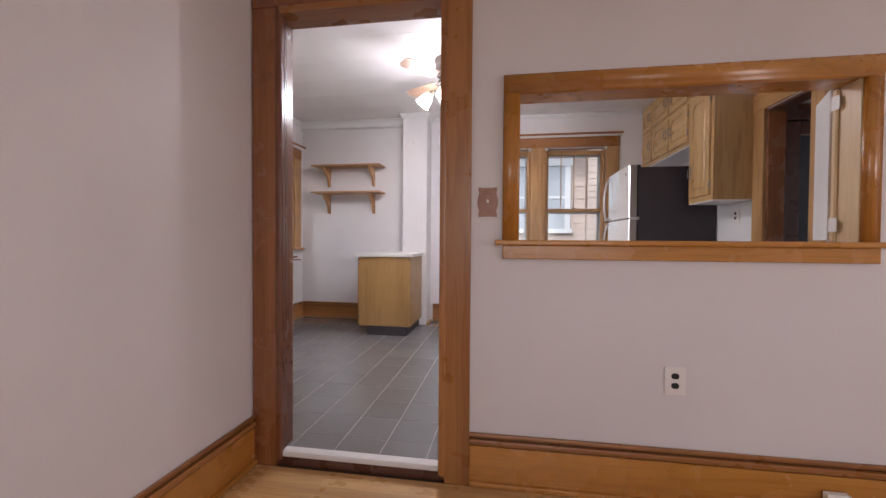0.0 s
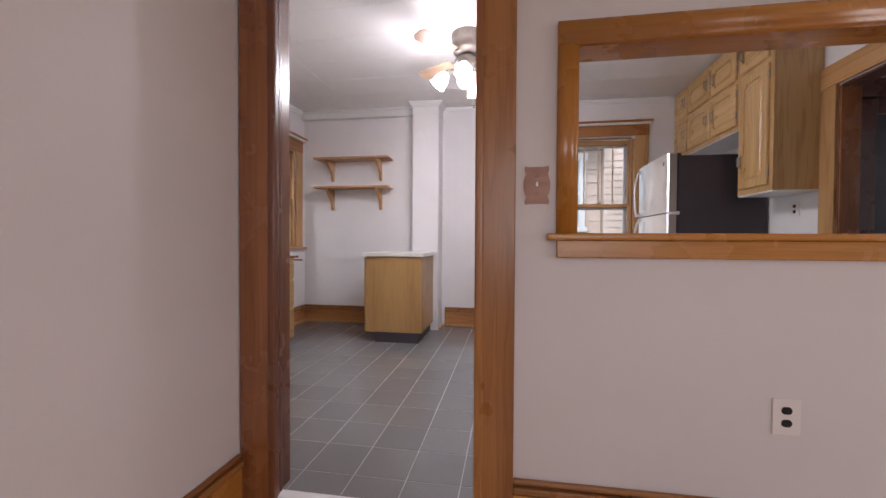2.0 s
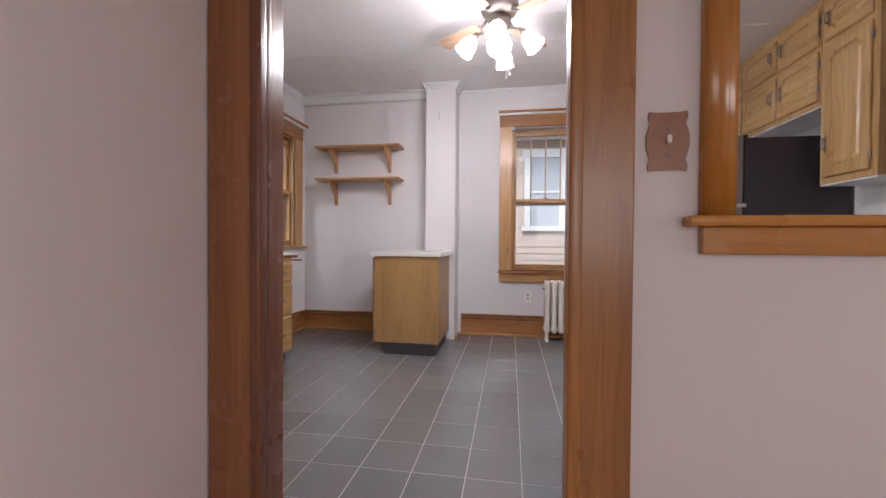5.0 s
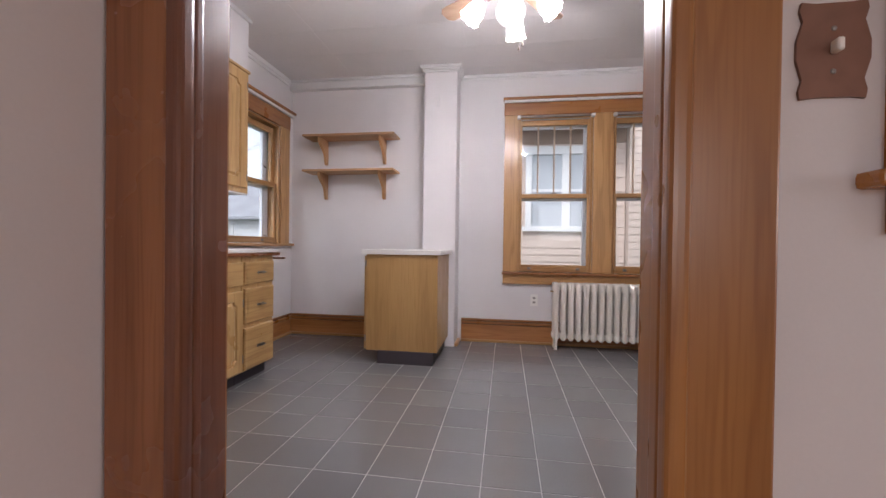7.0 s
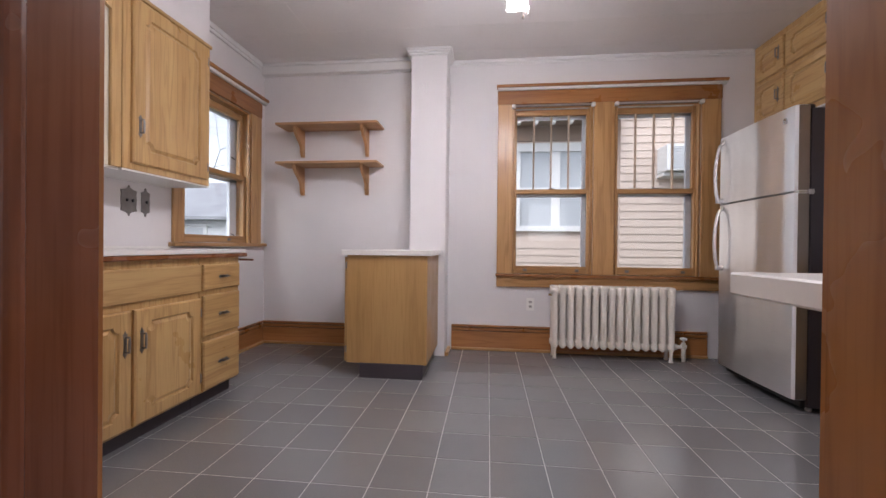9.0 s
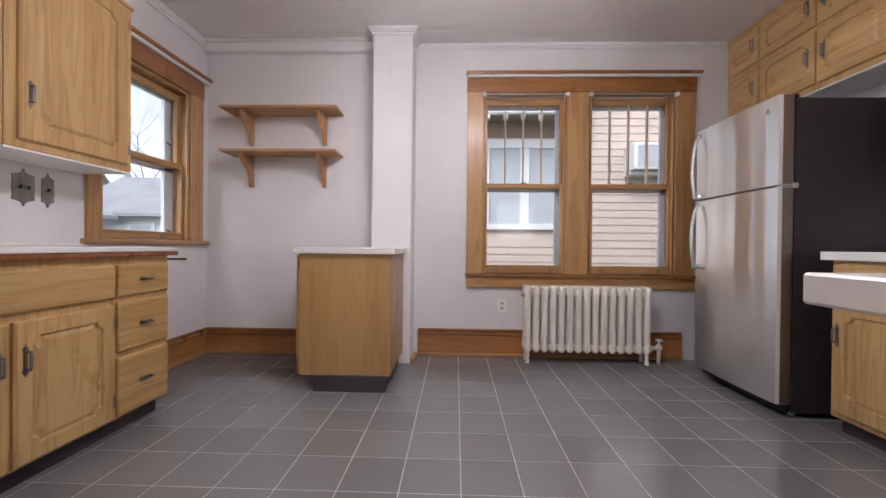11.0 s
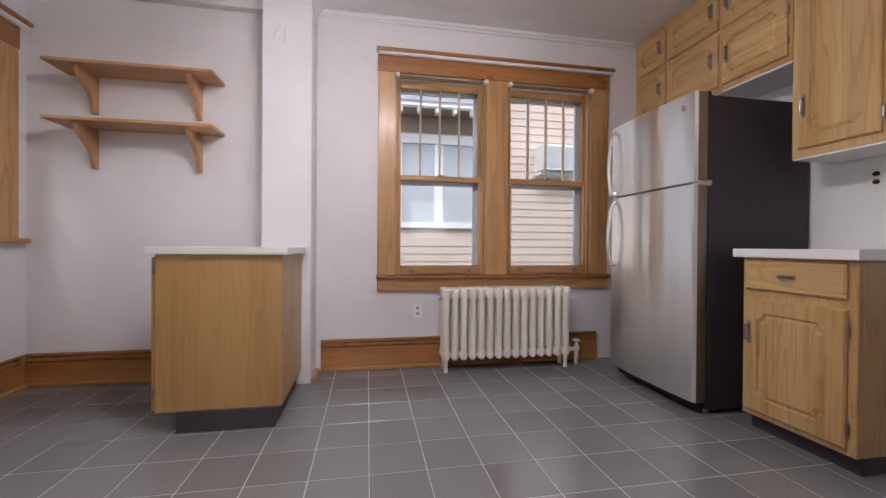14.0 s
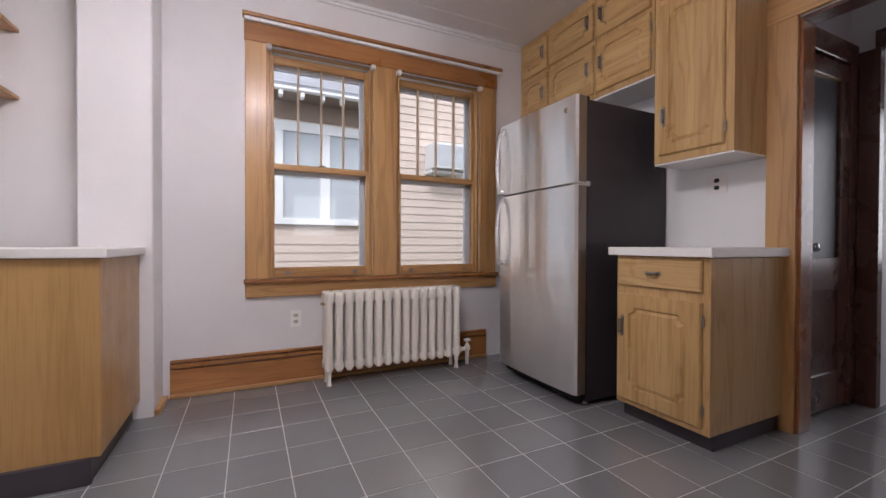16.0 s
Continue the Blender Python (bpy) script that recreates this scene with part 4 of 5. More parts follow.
def east_upper():
    f = 1.66
    # the row over the refrigerator: three columns of two doors each, then the tall cabinet
    cols = [(3.085, 3.458), (2.60, 3.08), (2.145, 2.595)]
    for k, (y0, y1) in enumerate(cols):
        unit = thing("wall_cabinet", (1.81, (y0 + y1) / 2, 1.955), "honey oak wall cabinet over the refrigerator with two scooped-panel doors", "cabinet", "oak wall cabinets")
        part("body", boxed(f, RIGHT - 0.002, y0, y1, 1.955, CEIL - 0.004, bevel=0.002), oak[Z], unit)
        part("underside", boxed(f + 0.004, RIGHT - 0.004, y0, y1, 1.945, 1.955), laminate, unit, "white underside board")
        a, b = y0 + (0.012 if k < 2 else 0.02), y1 - (0.05 if k == 0 else 0.012)
        for lo, hi in ((1.99, 2.33), (2.365, 2.625)):
            at = placed((f, a, lo), (0, 1, 0), (-1, 0, 0))
            w = b - a
            cabinet_door(unit, at, w, hi - lo, oak[Y], (w - 0.045 if k == 2 else 0.045, (hi - lo) * 0.55, True), "low" if k == 2 else None, 0.052, 0.028)
    unit = thing("wall_cabinet", (1.81, 1.92, 1.41), "tall honey oak wall cabinet with one scooped-panel door", "cabinet", "oak wall cabinets")
    part("body", boxed(f, RIGHT - 0.002, 1.70, 2.141, 1.412, CEIL - 0.004, bevel=0.002), oak[Z], unit)
    part("underside", boxed(f + 0.004, RIGHT - 0.004, 1.702, 2.139, 1.402, 1.412), laminate, unit, "white underside board")
    at = placed((f, 1.742, 1.455), (0, 1, 0), (-1, 0, 0))
    cabinet_door(unit, at, 0.36, 0.87, oak[Z], (0.325, 0.22, True), "low", 0.06, 0.03)
    at = placed((f, 1.742, 2.365), (0, 1, 0), (-1, 0, 0))
    cabinet_door(unit, at, 0.36, 0.26, oak[Y], (0.315, 0.14, True), "low", 0.052, 0.028)


east_upper()


def east_base():
    f = 1.34
    unit = thing("base_cabinet", (1.65, 1.87, 0), "light oak base cabinet with a drawer over one panelled door", "cabinet", "oak base cabinets")
    part("body", boxed(f, RIGHT - 0.002, 1.615, 2.125, 0.065, 0.876, bevel=0.003), oak[Z], unit)
    part("toe_kick", boxed(f + 0.06, RIGHT - 0.01, 1.635, 2.12, FLOOR_0, 0.065), toe_black, unit, "black recessed toe kick")
    at = placed((f, 1.648, 0.715), (0, 1, 0), (-1, 0, 0))
    cabinet_door(unit, at, 0.452, 0.148, oak[Y], (0.24, 0.074, False), None, plain=True)
    at = placed((f, 1.648, 0.095), (0, 1, 0), (-1, 0, 0))
    cabinet_door(unit, at, 0.455, 0.575, oak[Z], (0.425, 0.40, True), "low", 0.07, 0.034)
    top = thing("worktop", (1.64, 1.87, 0.876), "short white laminate worktop beside the refrigerator", "worktop")
    part("slab", boxed(1.30, RIGHT - 0.002, 1.588, 2.155, 0.878, 0.922, bevel=0.003), laminate, top)
    setting("splashback", boxed(RIGHT - 0.006, RIGHT - 0.0005, 1.70, 2.27, 0.924, 1.40), trim_white, "smooth white splashback", "splashback")


east_base()


def end_cabinet():
    unit = thing("island_cabinet", (-1.36, 2.87, 0), "oak veneer base cabinet end with a white top before the column", "cabinet")
    part("body", boxed(-1.657, -1.058, 2.548, 3.188, 0.08, 0.873, bevel=0.003), veneer, unit)
    part("door", boxed(-1.677, -1.659, 2.556, 3.16, 0.09, 0.86, bevel=0.003), veneer, unit)
    for z in (0.18, 0.80):
        part("hinge", boxed(-1.668, -1.658, 2.538, 2.554, z - 0.025, z + 0.025, bevel=0.003), iron, unit, "dark cabinet hinge")
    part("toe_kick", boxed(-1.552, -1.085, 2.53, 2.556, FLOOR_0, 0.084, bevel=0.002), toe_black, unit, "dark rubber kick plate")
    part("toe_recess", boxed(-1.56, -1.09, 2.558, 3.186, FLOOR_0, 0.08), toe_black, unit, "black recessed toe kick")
    part("top", boxed(-1.695, -1.03, 2.528, 3.188, 0.874, 0.912, bevel=0.003), laminate, unit, "white laminate top")


end_cabinet()


def bar_counter():
    bar = thing("counter", (0.55, 0.36, 0.866), "white bar counter fixed under the pass-through", "counter")
    part("slab", boxed(-0.14, 1.50, 0.144, 0.545, 0.853, 0.898, bevel=0.004), laminate, bar)
    part("ledger", boxed(0.05, 1.45, 0.1255, 0.143, 0.79, 0.853, bevel=0.003), trim_white, bar)
    for x in (0.35, 1.2):
        part("bracket", prism(bmesh.new(), [(0, 0), (0.3, 0), (0.02, -0.25), (0, -0.25)], lambda u, v, w, x=x: Vector((x + w, 0.144 + u, 0.852 + v)), 0.03), trim_white, bar)


bar_counter()


# ---- refrigerator ----
def refrigerator():
    fr = thing("refrigerator", (1.60, 2.67, 0), "stainless steel refrigerator with a freezer on top and black sides", "refrigerator")
    y0, y1 = 2.272, 3.065
    part("body", boxed(1.262, 1.955, y0 + 0.002, y1 - 0.002, 0.008, 1.785, bevel=0.004), fridge_black, fr, "dark grained side panels")
    part("gasket", boxed(1.252, 1.262, y0 + 0.012, y1 - 0.012, 0.05, 1.785), black, fr)
    for z0, z1, name in ((0.055, 1.283, "door"), (1.296, 1.805, "freezer_door")):
        bm = bmesh.new()
        # rounded front: a shallow curve across the width
        steps = 66
        rows = []
        for s in range(steps + 1):
            f = s / steps
            y = y0 + (y1 - y0) * f
            edge = min(f, 1 - f) * (y1 - y0)
            x = 1.178 + 0.012 * max(0.0, 1 - edge / 0.012) ** 2 - 0.012 * math.sin(math.pi * f)
            rows.append((x, y))
        ring = [(1.25, y0)] + rows + [(1.25, y1)]
        prism(bm, ring, lambda u, v, w, z=z0: Vector((u, v, z + w)), z1 - z0)
        bmesh.ops.bevel(bm, geom=[e for e in bm.edges if abs(e.verts[0].co.z - e.verts[1].co.z) < 1e-6], offset=0.004, segments=2, affect="EDGES")
        leaf = part(name, bm, steel, fr, "brushed stainless steel door")
        # door edge strip, its brown standing for mirrored woodwork
        part("edge_strip", boxed(1.192, 1.2505, y0 - 0.0025, y0 + 0.001, z0 + 0.004, z1 - 0.004), steel_wood_reflection, leaf, "satin steel door edge, coloured with the reflection of brown wood")
        # bowed bar handle near the window side
        lo, hi = (0.80, 1.262) if name == "door" else (1.315, 1.765)
        bm = bmesh.new()
        n = 20
        pts = []
        for s in range(n + 1):
            f = s / n
            pts.append(Vector((1.172 - 0.055 * math.sin(math.pi * min(1, 0.12 + 0.88 * (f if name == "door" else 1 - f))) ** 0.5, y1 - 0.055, hi - (hi - lo) * f if name == "freezer_door" else lo + (hi - lo) * f)))
        tube(bm, pts, 0.015, 12, 0.7)
        for p in (pts[0], pts[-1]):
            box(bm, p.x - 0.012, 1.19, p.y - 0.014, p.y + 0.014, p.z - 0.018, p.z + 0.018, bevel=0.005)
        part("handle", bm, handle_steel, leaf, "bowed satin steel handle", True)
    part("hinge", boxed(1.20, 1.262, y0 + 0.004, y0 + 0.05, 1.2835, 1.2955), handle_steel, fr)
    part("hinge_knuckle", boxed(1.245, 1.275, y0 - 0.012, y0 + 0.004, 1.275, 1.305, bevel=0.004), handle_steel, fr)
    part("hinge_cover", boxed(1.19, 1.29, y0 + 0.01, y0 + 0.09, 1.7855, 1.81, bevel=0.006), black, fr)
    part("badge", lathe(bmesh.new(), [(0.018, 0.0), (0.018, 0.003), (0.012, 0.004), (0.001, 0.004)], (1.174, y0 + 0.085, 1.73), 18, axis=(-1, 0, 0)), chrome, fr, "small round chrome badge", True)
    part("lock_button", lathe(bmesh.new(), [(0.005, 0.0), (0.004, 0.002), (0.001, 0.0025)], (1.175, y0 + 0.12, 0.82), 10, axis=(-1, 0, 0)), black, fr)
    part("grille", boxed(1.235, 1.262, y0 + 0.02, y1 - 0.02, 0.0, 0.052, bevel=0.003), black, fr)
    for y in (y0 + 0.05, y1 - 0.05):
        for x in (1.30, 1.9):
            part("foot", rod(bmesh.new(), (x, y, FLOOR_0), (x, y, 0.012), 0.018), handle_steel, fr)
    return fr


refrigerator()


# ---- radiator ----
def radiator():
    rad = thing("radiator", (0.44, 3.33, 0), "cream painted cast-iron column radiator under the window", "radiator")
    count, x0, pitch = 15, -0.04, 0.0688
    yf, yb = 3.272, 3.368
    bm = bmesh.new()
    for y in (yf, (yf + yb) / 2, yb):
        for z0, z1, r0, r1 in ((0.085, 0.57, 0.0255, 0.0255),):
            m = Matrix.Translation((0, y, (z0 + z1) / 2)) @ Matrix.Diagonal((1.0, 1.15, 1.0, 1.0))
            bmesh.ops.create_cone(bm, cap_ends=True, segments=16, radius1=r0, radius2=r1, depth=z1 - z0, matrix=m)
        for z, h in ((0.10, 0.035), (0.565, 0.046)):
            m = Matrix.Translation((0, y, z)) @ Matrix.Diagonal((0.0275, 0.031, h, 1.0))
            bmesh.ops.create_icosphere(bm, subdivisions=2, radius=1.0, matrix=m)
    for z0, z1 in ((0.53, 0.612), (0.085, 0.14)):
        box(bm, -0.032, 0.032, yf - 0.016, yb + 0.016, z0, z1, bevel=0.016, segments=3)
    for v in bm.verts:
        v.co -= rad.location
        v.co.x += rad.location.x
    bmesh.ops.recalc_face_normals(bm, faces=bm.faces[:])
    mesh = bpy.data.meshes.new("section")
    bm.to_mesh(mesh)
    bm.free()
    mesh.materials.append(radiator_paint)
    for p in mesh.polygons:
        p.use_smooth = True
    mesh.set_sharp_from_angle(angle=radians(38))
    for k in range(count):
        ob = new("section", mesh)
        ob.parent = rad
        ob.location = (x0 + pitch * k - rad.location.x, 0, 0)
    for x in (x0, x0 + pitch * (count - 1)):
        for y in (yf, yb):
            part("leg", lathe(bmesh.new(), [(0.019, 0.0), (0.017, 0.012), (0.013, 0.05), (0.02, 0.12)], (x, y, FLOOR_0), 10), radiator_paint, rad, smooth=True)
    for z in (0.2, 0.5):
        part("tie_rod", rod(bmesh.new(), (x0, 3.32, z), (x0 + pitch * (count - 1), 3.32, z), 0.005), radiator_paint, rad)
    part("bleed_valve", rod(bmesh.new(), (x0 - 0.052, 3.30, 0.53), (x0 - 0.02, 3.30, 0.53), 0.009), brass, rad)
    end = x0 + pitch * (count - 1)
    bm = rod(bmesh.new(), (end + 0.02, 3.32, 0.105), (end + 0.11, 3.32, 0.105), 0.017)
    lathe(bm, [(0.026, 0.0), (0.028, 0.01), (0.026, 0.03), (0.02, 0.034)], (end + 0.035, 3.32, 0.105), 10, axis=(1, 0, 0))
    rod(bm, (end + 0.122, 3.32, FLOOR_0), (end + 0.122, 3.32, 0.14), 0.016)
    lathe(bm, [(0.02, 0.0), (0.026, 0.01), (0.026, 0.03), (0.014, 0.045), (0.008, 0.06), (0.008, 0.075)], (end + 0.122, 3.32, 0.09), 12)
    part("supply_valve", bm, radiator_paint, rad, smooth=True)
    part("valve_wheel", lathe(bmesh.new(), [(0.001, 0.0), (0.026, 0.002), (0.03, 0.01), (0.024, 0.02), (0.001, 0.024)], (end + 0.122, 3.32, 0.163), 16), trim_white, rad, "round white valve wheel", True)


radiator()


# ---- shelves ----
def bracket_outline(depth, drop):
    pts = [(0, 0), (depth, 0), (depth, -0.03)]
    for s in range(1, 9):
        f = s / 8
        pts.append((depth * (1 - f) ** 1.6 + 0.028 * f + 0.012 * math.sin(3 * math.pi * f), -0.03 - (drop - 0.03) * f))
    return pts + [(0, -drop)]


def shelf_at(top, drop):
    sh = thing("wall_shelf", (-2.1, 3.42, top), "light wooden wall shelf on two curved wooden brackets", "shelf", "pair of wall shelves")
    part("board", boxed(-2.575, -1.617, 3.17, 3.418, top - 0.02, top, bevel=0.004, segments=2), shelf_wood[X], sh)
    for x in (-2.43, -1.79):
        at = lambda u, v, w, x=x: Vector((x + w, 3.418 - u, top - 0.021 + v))
        part("bracket", prism(bmesh.new(), bracket_outline(0.2, drop), at, 0.028), shelf_wood[Z], sh)


shelf_at(2.062, 0.25)
shelf_at(1.708, 0.262)


# ---- ceiling fan ----
def ceiling_fan():
    fan = thing("ceiling_fan", tuple(FAN), "bronze ceiling fan with four wooden blades and lit glass shades", "ceiling fan")
    c = Vector(FAN)
    part("canopy", lathe(bmesh.new(), [(0.13, 0.0), (0.132, -0.03), (0.118, -0.055), (0.125, -0.065), (0.128, -0.12), (0.11, -0.15), (0.06, -0.17)], c, 28), bronze, fan, "dark bronze motor housing", True)
    part("switch_housing", lathe(bmesh.new(), [(0.06, -0.165), (0.075, -0.18), (0.078, -0.24), (0.05, -0.275), (0.045, -0.30), (0.001, -0.302)], c, 22), bronze, fan, smooth=True)
    for k in range(4):
        a = radians(54.5 + 90 * k)
        u, w = Vector((math.cos(a), math.sin(a), 0)), Vector((-math.sin(a), math.cos(a), 0))
        up = Vector((0, 0, 1))
        tilt = (w * math.cos(radians(12)) + up * math.sin(radians(12)))
        n = u.cross(tilt)
        half = []
        for s in range(13):
            f = s / 12
            half.append((0.17 + 0.37 * f, 0.05 + 0.016 * f - 0.034 * max(0.0, (f - 0.88) / 0.12) ** 2))
        outline = half + [(p, -q) for p, q in reversed(half)]
        part("blade", prism(bmesh.new(), outline, lambda p, q, d: c + Vector((0, 0, -0.185)) + u * p + tilt * q + n * d, 0.006), blade_wood, fan, "brown wooden blade")
        bm = bmesh.new()
        rod(bm, c + u * 0.09 + up * -0.14, c + u * 0.15 + up * -0.18, 0.012, 0.009, 8)
        for q in (-0.03, 0.0, 0.03):
            rod(bm, c + u * 0.145 + up * -0.178, c + u * 0.215 + tilt * q + up * -0.178, 0.007, 0.006, 8)
        part("blade_iron", bm, bronze, fan, "ornate bronze blade arm")
    for k, (x, y) in enumerate(SHADES):
        out = (Vector((x, y, 0)) - Vector((c.x, c.y, 0))).normalized()
        start = c + Vector((0, 0, -0.25)) + out * 0.04
        elbow = c + Vector((0, 0, -0.285)) + out * 0.15
        bm = rod(bmesh.new(), start, elbow, 0.009)
        axis = (out * 0.62 + Vector((0, 0, -0.78))).normalized()
        lathe(bm, [(0.012, -0.01), (0.022, 0.0), (0.026, 0.03), (0.02, 0.045)], elbow, 14, axis=axis)
        part("lamp_arm", bm, bronze, fan, smooth=True)
        shade = lathe(bmesh.new(), [(0.024, 0.03), (0.036, 0.045), (0.05, 0.075), (0.055, 0.10), (0.052, 0.125), (0.06, 0.15)], elbow, 32, ripple=0.12, axis=axis)
        part("shade", shade, dim_glass if k == 3 else shade_glass, fan, "fluted frosted glass tulip shade", True)
    part("globe", lathe(bmesh.new(), [(0.04, -0.30), (0.07, -0.315), (0.085, -0.35), (0.082, -0.385), (0.06, -0.42), (0.02, -0.435), (0.001, -0.436)], c, 24), dim_glass, fan, "round frosted glass bowl", True)
    for dx, dy, drop in ((0.05, 0.03, 0.55), (0.07, 0.02, 0.53)):
        bm = rod(bmesh.new(), c + Vector((dx, dy, -0.26)), c + Vector((dx, dy, -drop)), 0.0018, sides=6)
        lathe(bm, [(0.002, 0.0), (0.007, -0.012), (0.007, -0.022), (0.001, -0.028)], c + Vector((dx, dy, -drop)), 10)
        part("pull_chain", bm, bronze, fan)


ceiling_fan()


# ---- small fixtures ----
def outlet(name, at, label, dark=True, width=0.07, height=0.115, tall=True):
    x, y, z = at(0, 0, 0)
    th = thing(name, (x, y, z), label, "socket")
    bm = prism(bmesh.new(), [(-width / 2, -height / 2), (width / 2, -height / 2), (width / 2, height / 2), (-width / 2, height / 2)], at, 0.005)
    bmesh.ops.bevel(bm, geom=bm.edges[:], offset=0.0018, segments=2, affect="EDGES")
    part("plate", bm, plate_pale if dark else plastic_white, th)
    for s in (-1, 1):
        v = s * 0.021
        face = [(0.016 * math.cos(a), v + 0.0145 * max(-0.85, min(0.85, math.sin(a)))) for a in [2 * math.pi * k / 16 for k in range(16)]]
        rec = part("receptacle", prism(bmesh.new(), face, lambda u, w, d: at(u, w, 0.005 + d), 0.002), black if dark else grey_plastic, th, "dark brown receptacle" if dark else "")
        for u in (-0.006, 0.006):
            part("slot", prism(bmesh.new(), [(u - 0.002, v - 0.003), (u + 0.002, v - 0.003), (u + 0.002, v + 0.005), (u - 0.002, v + 0.005)], lambda a, b, d: at(a, b, 0.007 + d), 0.0006), black, rec)


outlet("wall_socket", lambda u, v, d: Vector((0.741 + u, -0.006 - d, 0.462 + v)), "white wall socket with two dark receptacles on the mauve wall", True, 0.085, 0.12)
outlet("wall_socket", lambda u, v, d: Vector((-0.232 + u, BACK - d, 0.419 + v)), "white wall socket under the kitchen window", False)
outlet("wall_socket", lambda u, v, d: Vector((RIGHT - 0.007 - d, 1.955 - u, 1.293 + v)), "white wall socket with dark receptacles over the worktop", True, 0.115, 0.115)


def wavy_plate(half_w, half_h, wave):
    """The outline of an ornate switch plate: notched ends and swelling sides."""
    right = [(half_w * 0.55, half_h), (half_w * 0.95, half_h * 1.04), (half_w, half_h * 0.86), (half_w * 0.9, half_h * 0.62), (half_w * (1 + wave), half_h * 0.2),
             (half_w * (1 + wave), -half_h * 0.2), (half_w * 0.9, -half_h * 0.62), (half_w, -half_h * 0.86), (half_w * 0.95, -half_h * 1.04), (half_w * 0.55, -half_h)]
    return right + [(-u, v) for u, v in reversed(right)]


sw = thing("light_switch", (-0.07, -0.006, 1.238), "copper-coloured scalloped switch plate with a white toggle", "light switch")
at_sw = lambda u, v, d: Vector((-0.07 + u, -0.006 - d, 1.238 + v))
part("plate", prism(bmesh.new(), wavy_plate(0.043, 0.066, 0.08), at_sw, 0.005), plate_copper, sw)
part("toggle", boxed(-0.0745, -0.0655, -0.026, -0.01, 1.232, 1.25, bevel=0.002), plastic_white, sw, "white toggle")
for dz in (-0.03, 0.03):
    part("screw", lathe(bmesh.new(), [(0.004, 0.0), (0.003, 0.0015), (0.001, 0.002)], (-0.07, -0.011, 1.238 + dz), 10, axis=(0, -1, 0)), iron, sw)


def iron_plate(y, half_w, tall, label, twin):
    at = lambda u, v, d: Vector((LEFT + d, y + u, 1.205 + v))
    th = thing("switch_plate", tuple(at(0, 0, 0)), label, "light switch")
    r = [(0.0, tall), (0.006, tall * 0.93), (0.004, tall * 0.86), (half_w * 0.4, tall * 0.74), (half_w, tall * 0.66), (half_w * 0.93, tall * 0.4), (half_w, 0.0)]
    right = r + [(u, -v) for u, v in reversed(r[:-1])]
    outline = right + [(-u, v) for u, v in reversed(right[1:-1])]
    part("plate", prism(bmesh.new(), outline, at, 0.006), iron, th)
    for u in ((-0.02, 0.02) if twin else (0.0,)):
        part("toggle", boxed(LEFT + 0.006, LEFT + 0.018, y + u - 0.004, y + u + 0.004, 1.198, 1.215, bevel=0.0015), black, th)


iron_plate(1.914, 0.055, 0.095, "dark iron ornate double switch plate", True)
iron_plate(2.035, 0.032, 0.092, "dark iron ornate single switch plate", False)

hook = thing("wall_hook", (-1.2, 3.19, 2.33), "small painted-over wire hook on the column", "hook")
bm = bmesh.new()
pts = [(-0.05, -0.02), (-0.04, 0.02), (-0.01, 0.045), (0.0, 0.02), (0.0, -0.02)]
for (a, b), (c, d) in zip(pts, pts[1:]):
    rod(bm, (-1.2 + a, 3.187, 2.33 + b), (-1.2 + c, 3.187, 2.33 + d), 0.004, sides=6)
rod(bm, (-1.18, 3.186, 2.29), (-1.175, 3.186, 2.385), 0.006, sides=6)
part("wire", bm, trim_white, hook)

jack = thing("junction_box", (1.34, -0.034, -0.02), "small white plastic box on the baseboard", "junction box")
part("cover", prism(bmesh.new(), [(-0.046, -0.06), (0.046, -0.06), (0.046, 0.058), (0.036, 0.072), (-0.046, 0.072)], lambda u, v, d: Vector((1.34 + u, -0.036 - d, -0.015 + v)), 0.025), plastic_white, jack)
peg = thing("door_bumper", (-1.245, -1.14, 0.69), "small round brown wooden wall bumper", "door bumper")
part("knob", lathe(bmesh.new(), [(0.012, 0.0), (0.01, 0.02), (0.02, 0.03), (0.022, 0.042), (0.012, 0.052), (0.001, 0.054)], (-1.245, -1.14, 0.69), 14, axis=(1, 0, 0)), fir[X], peg, smooth=True)


# ---- outdoors ----
setting("ground", boxed(-200, 200, -200, 200, -0.9, -0.5), lawn, "grassy ground between the houses", "ground")


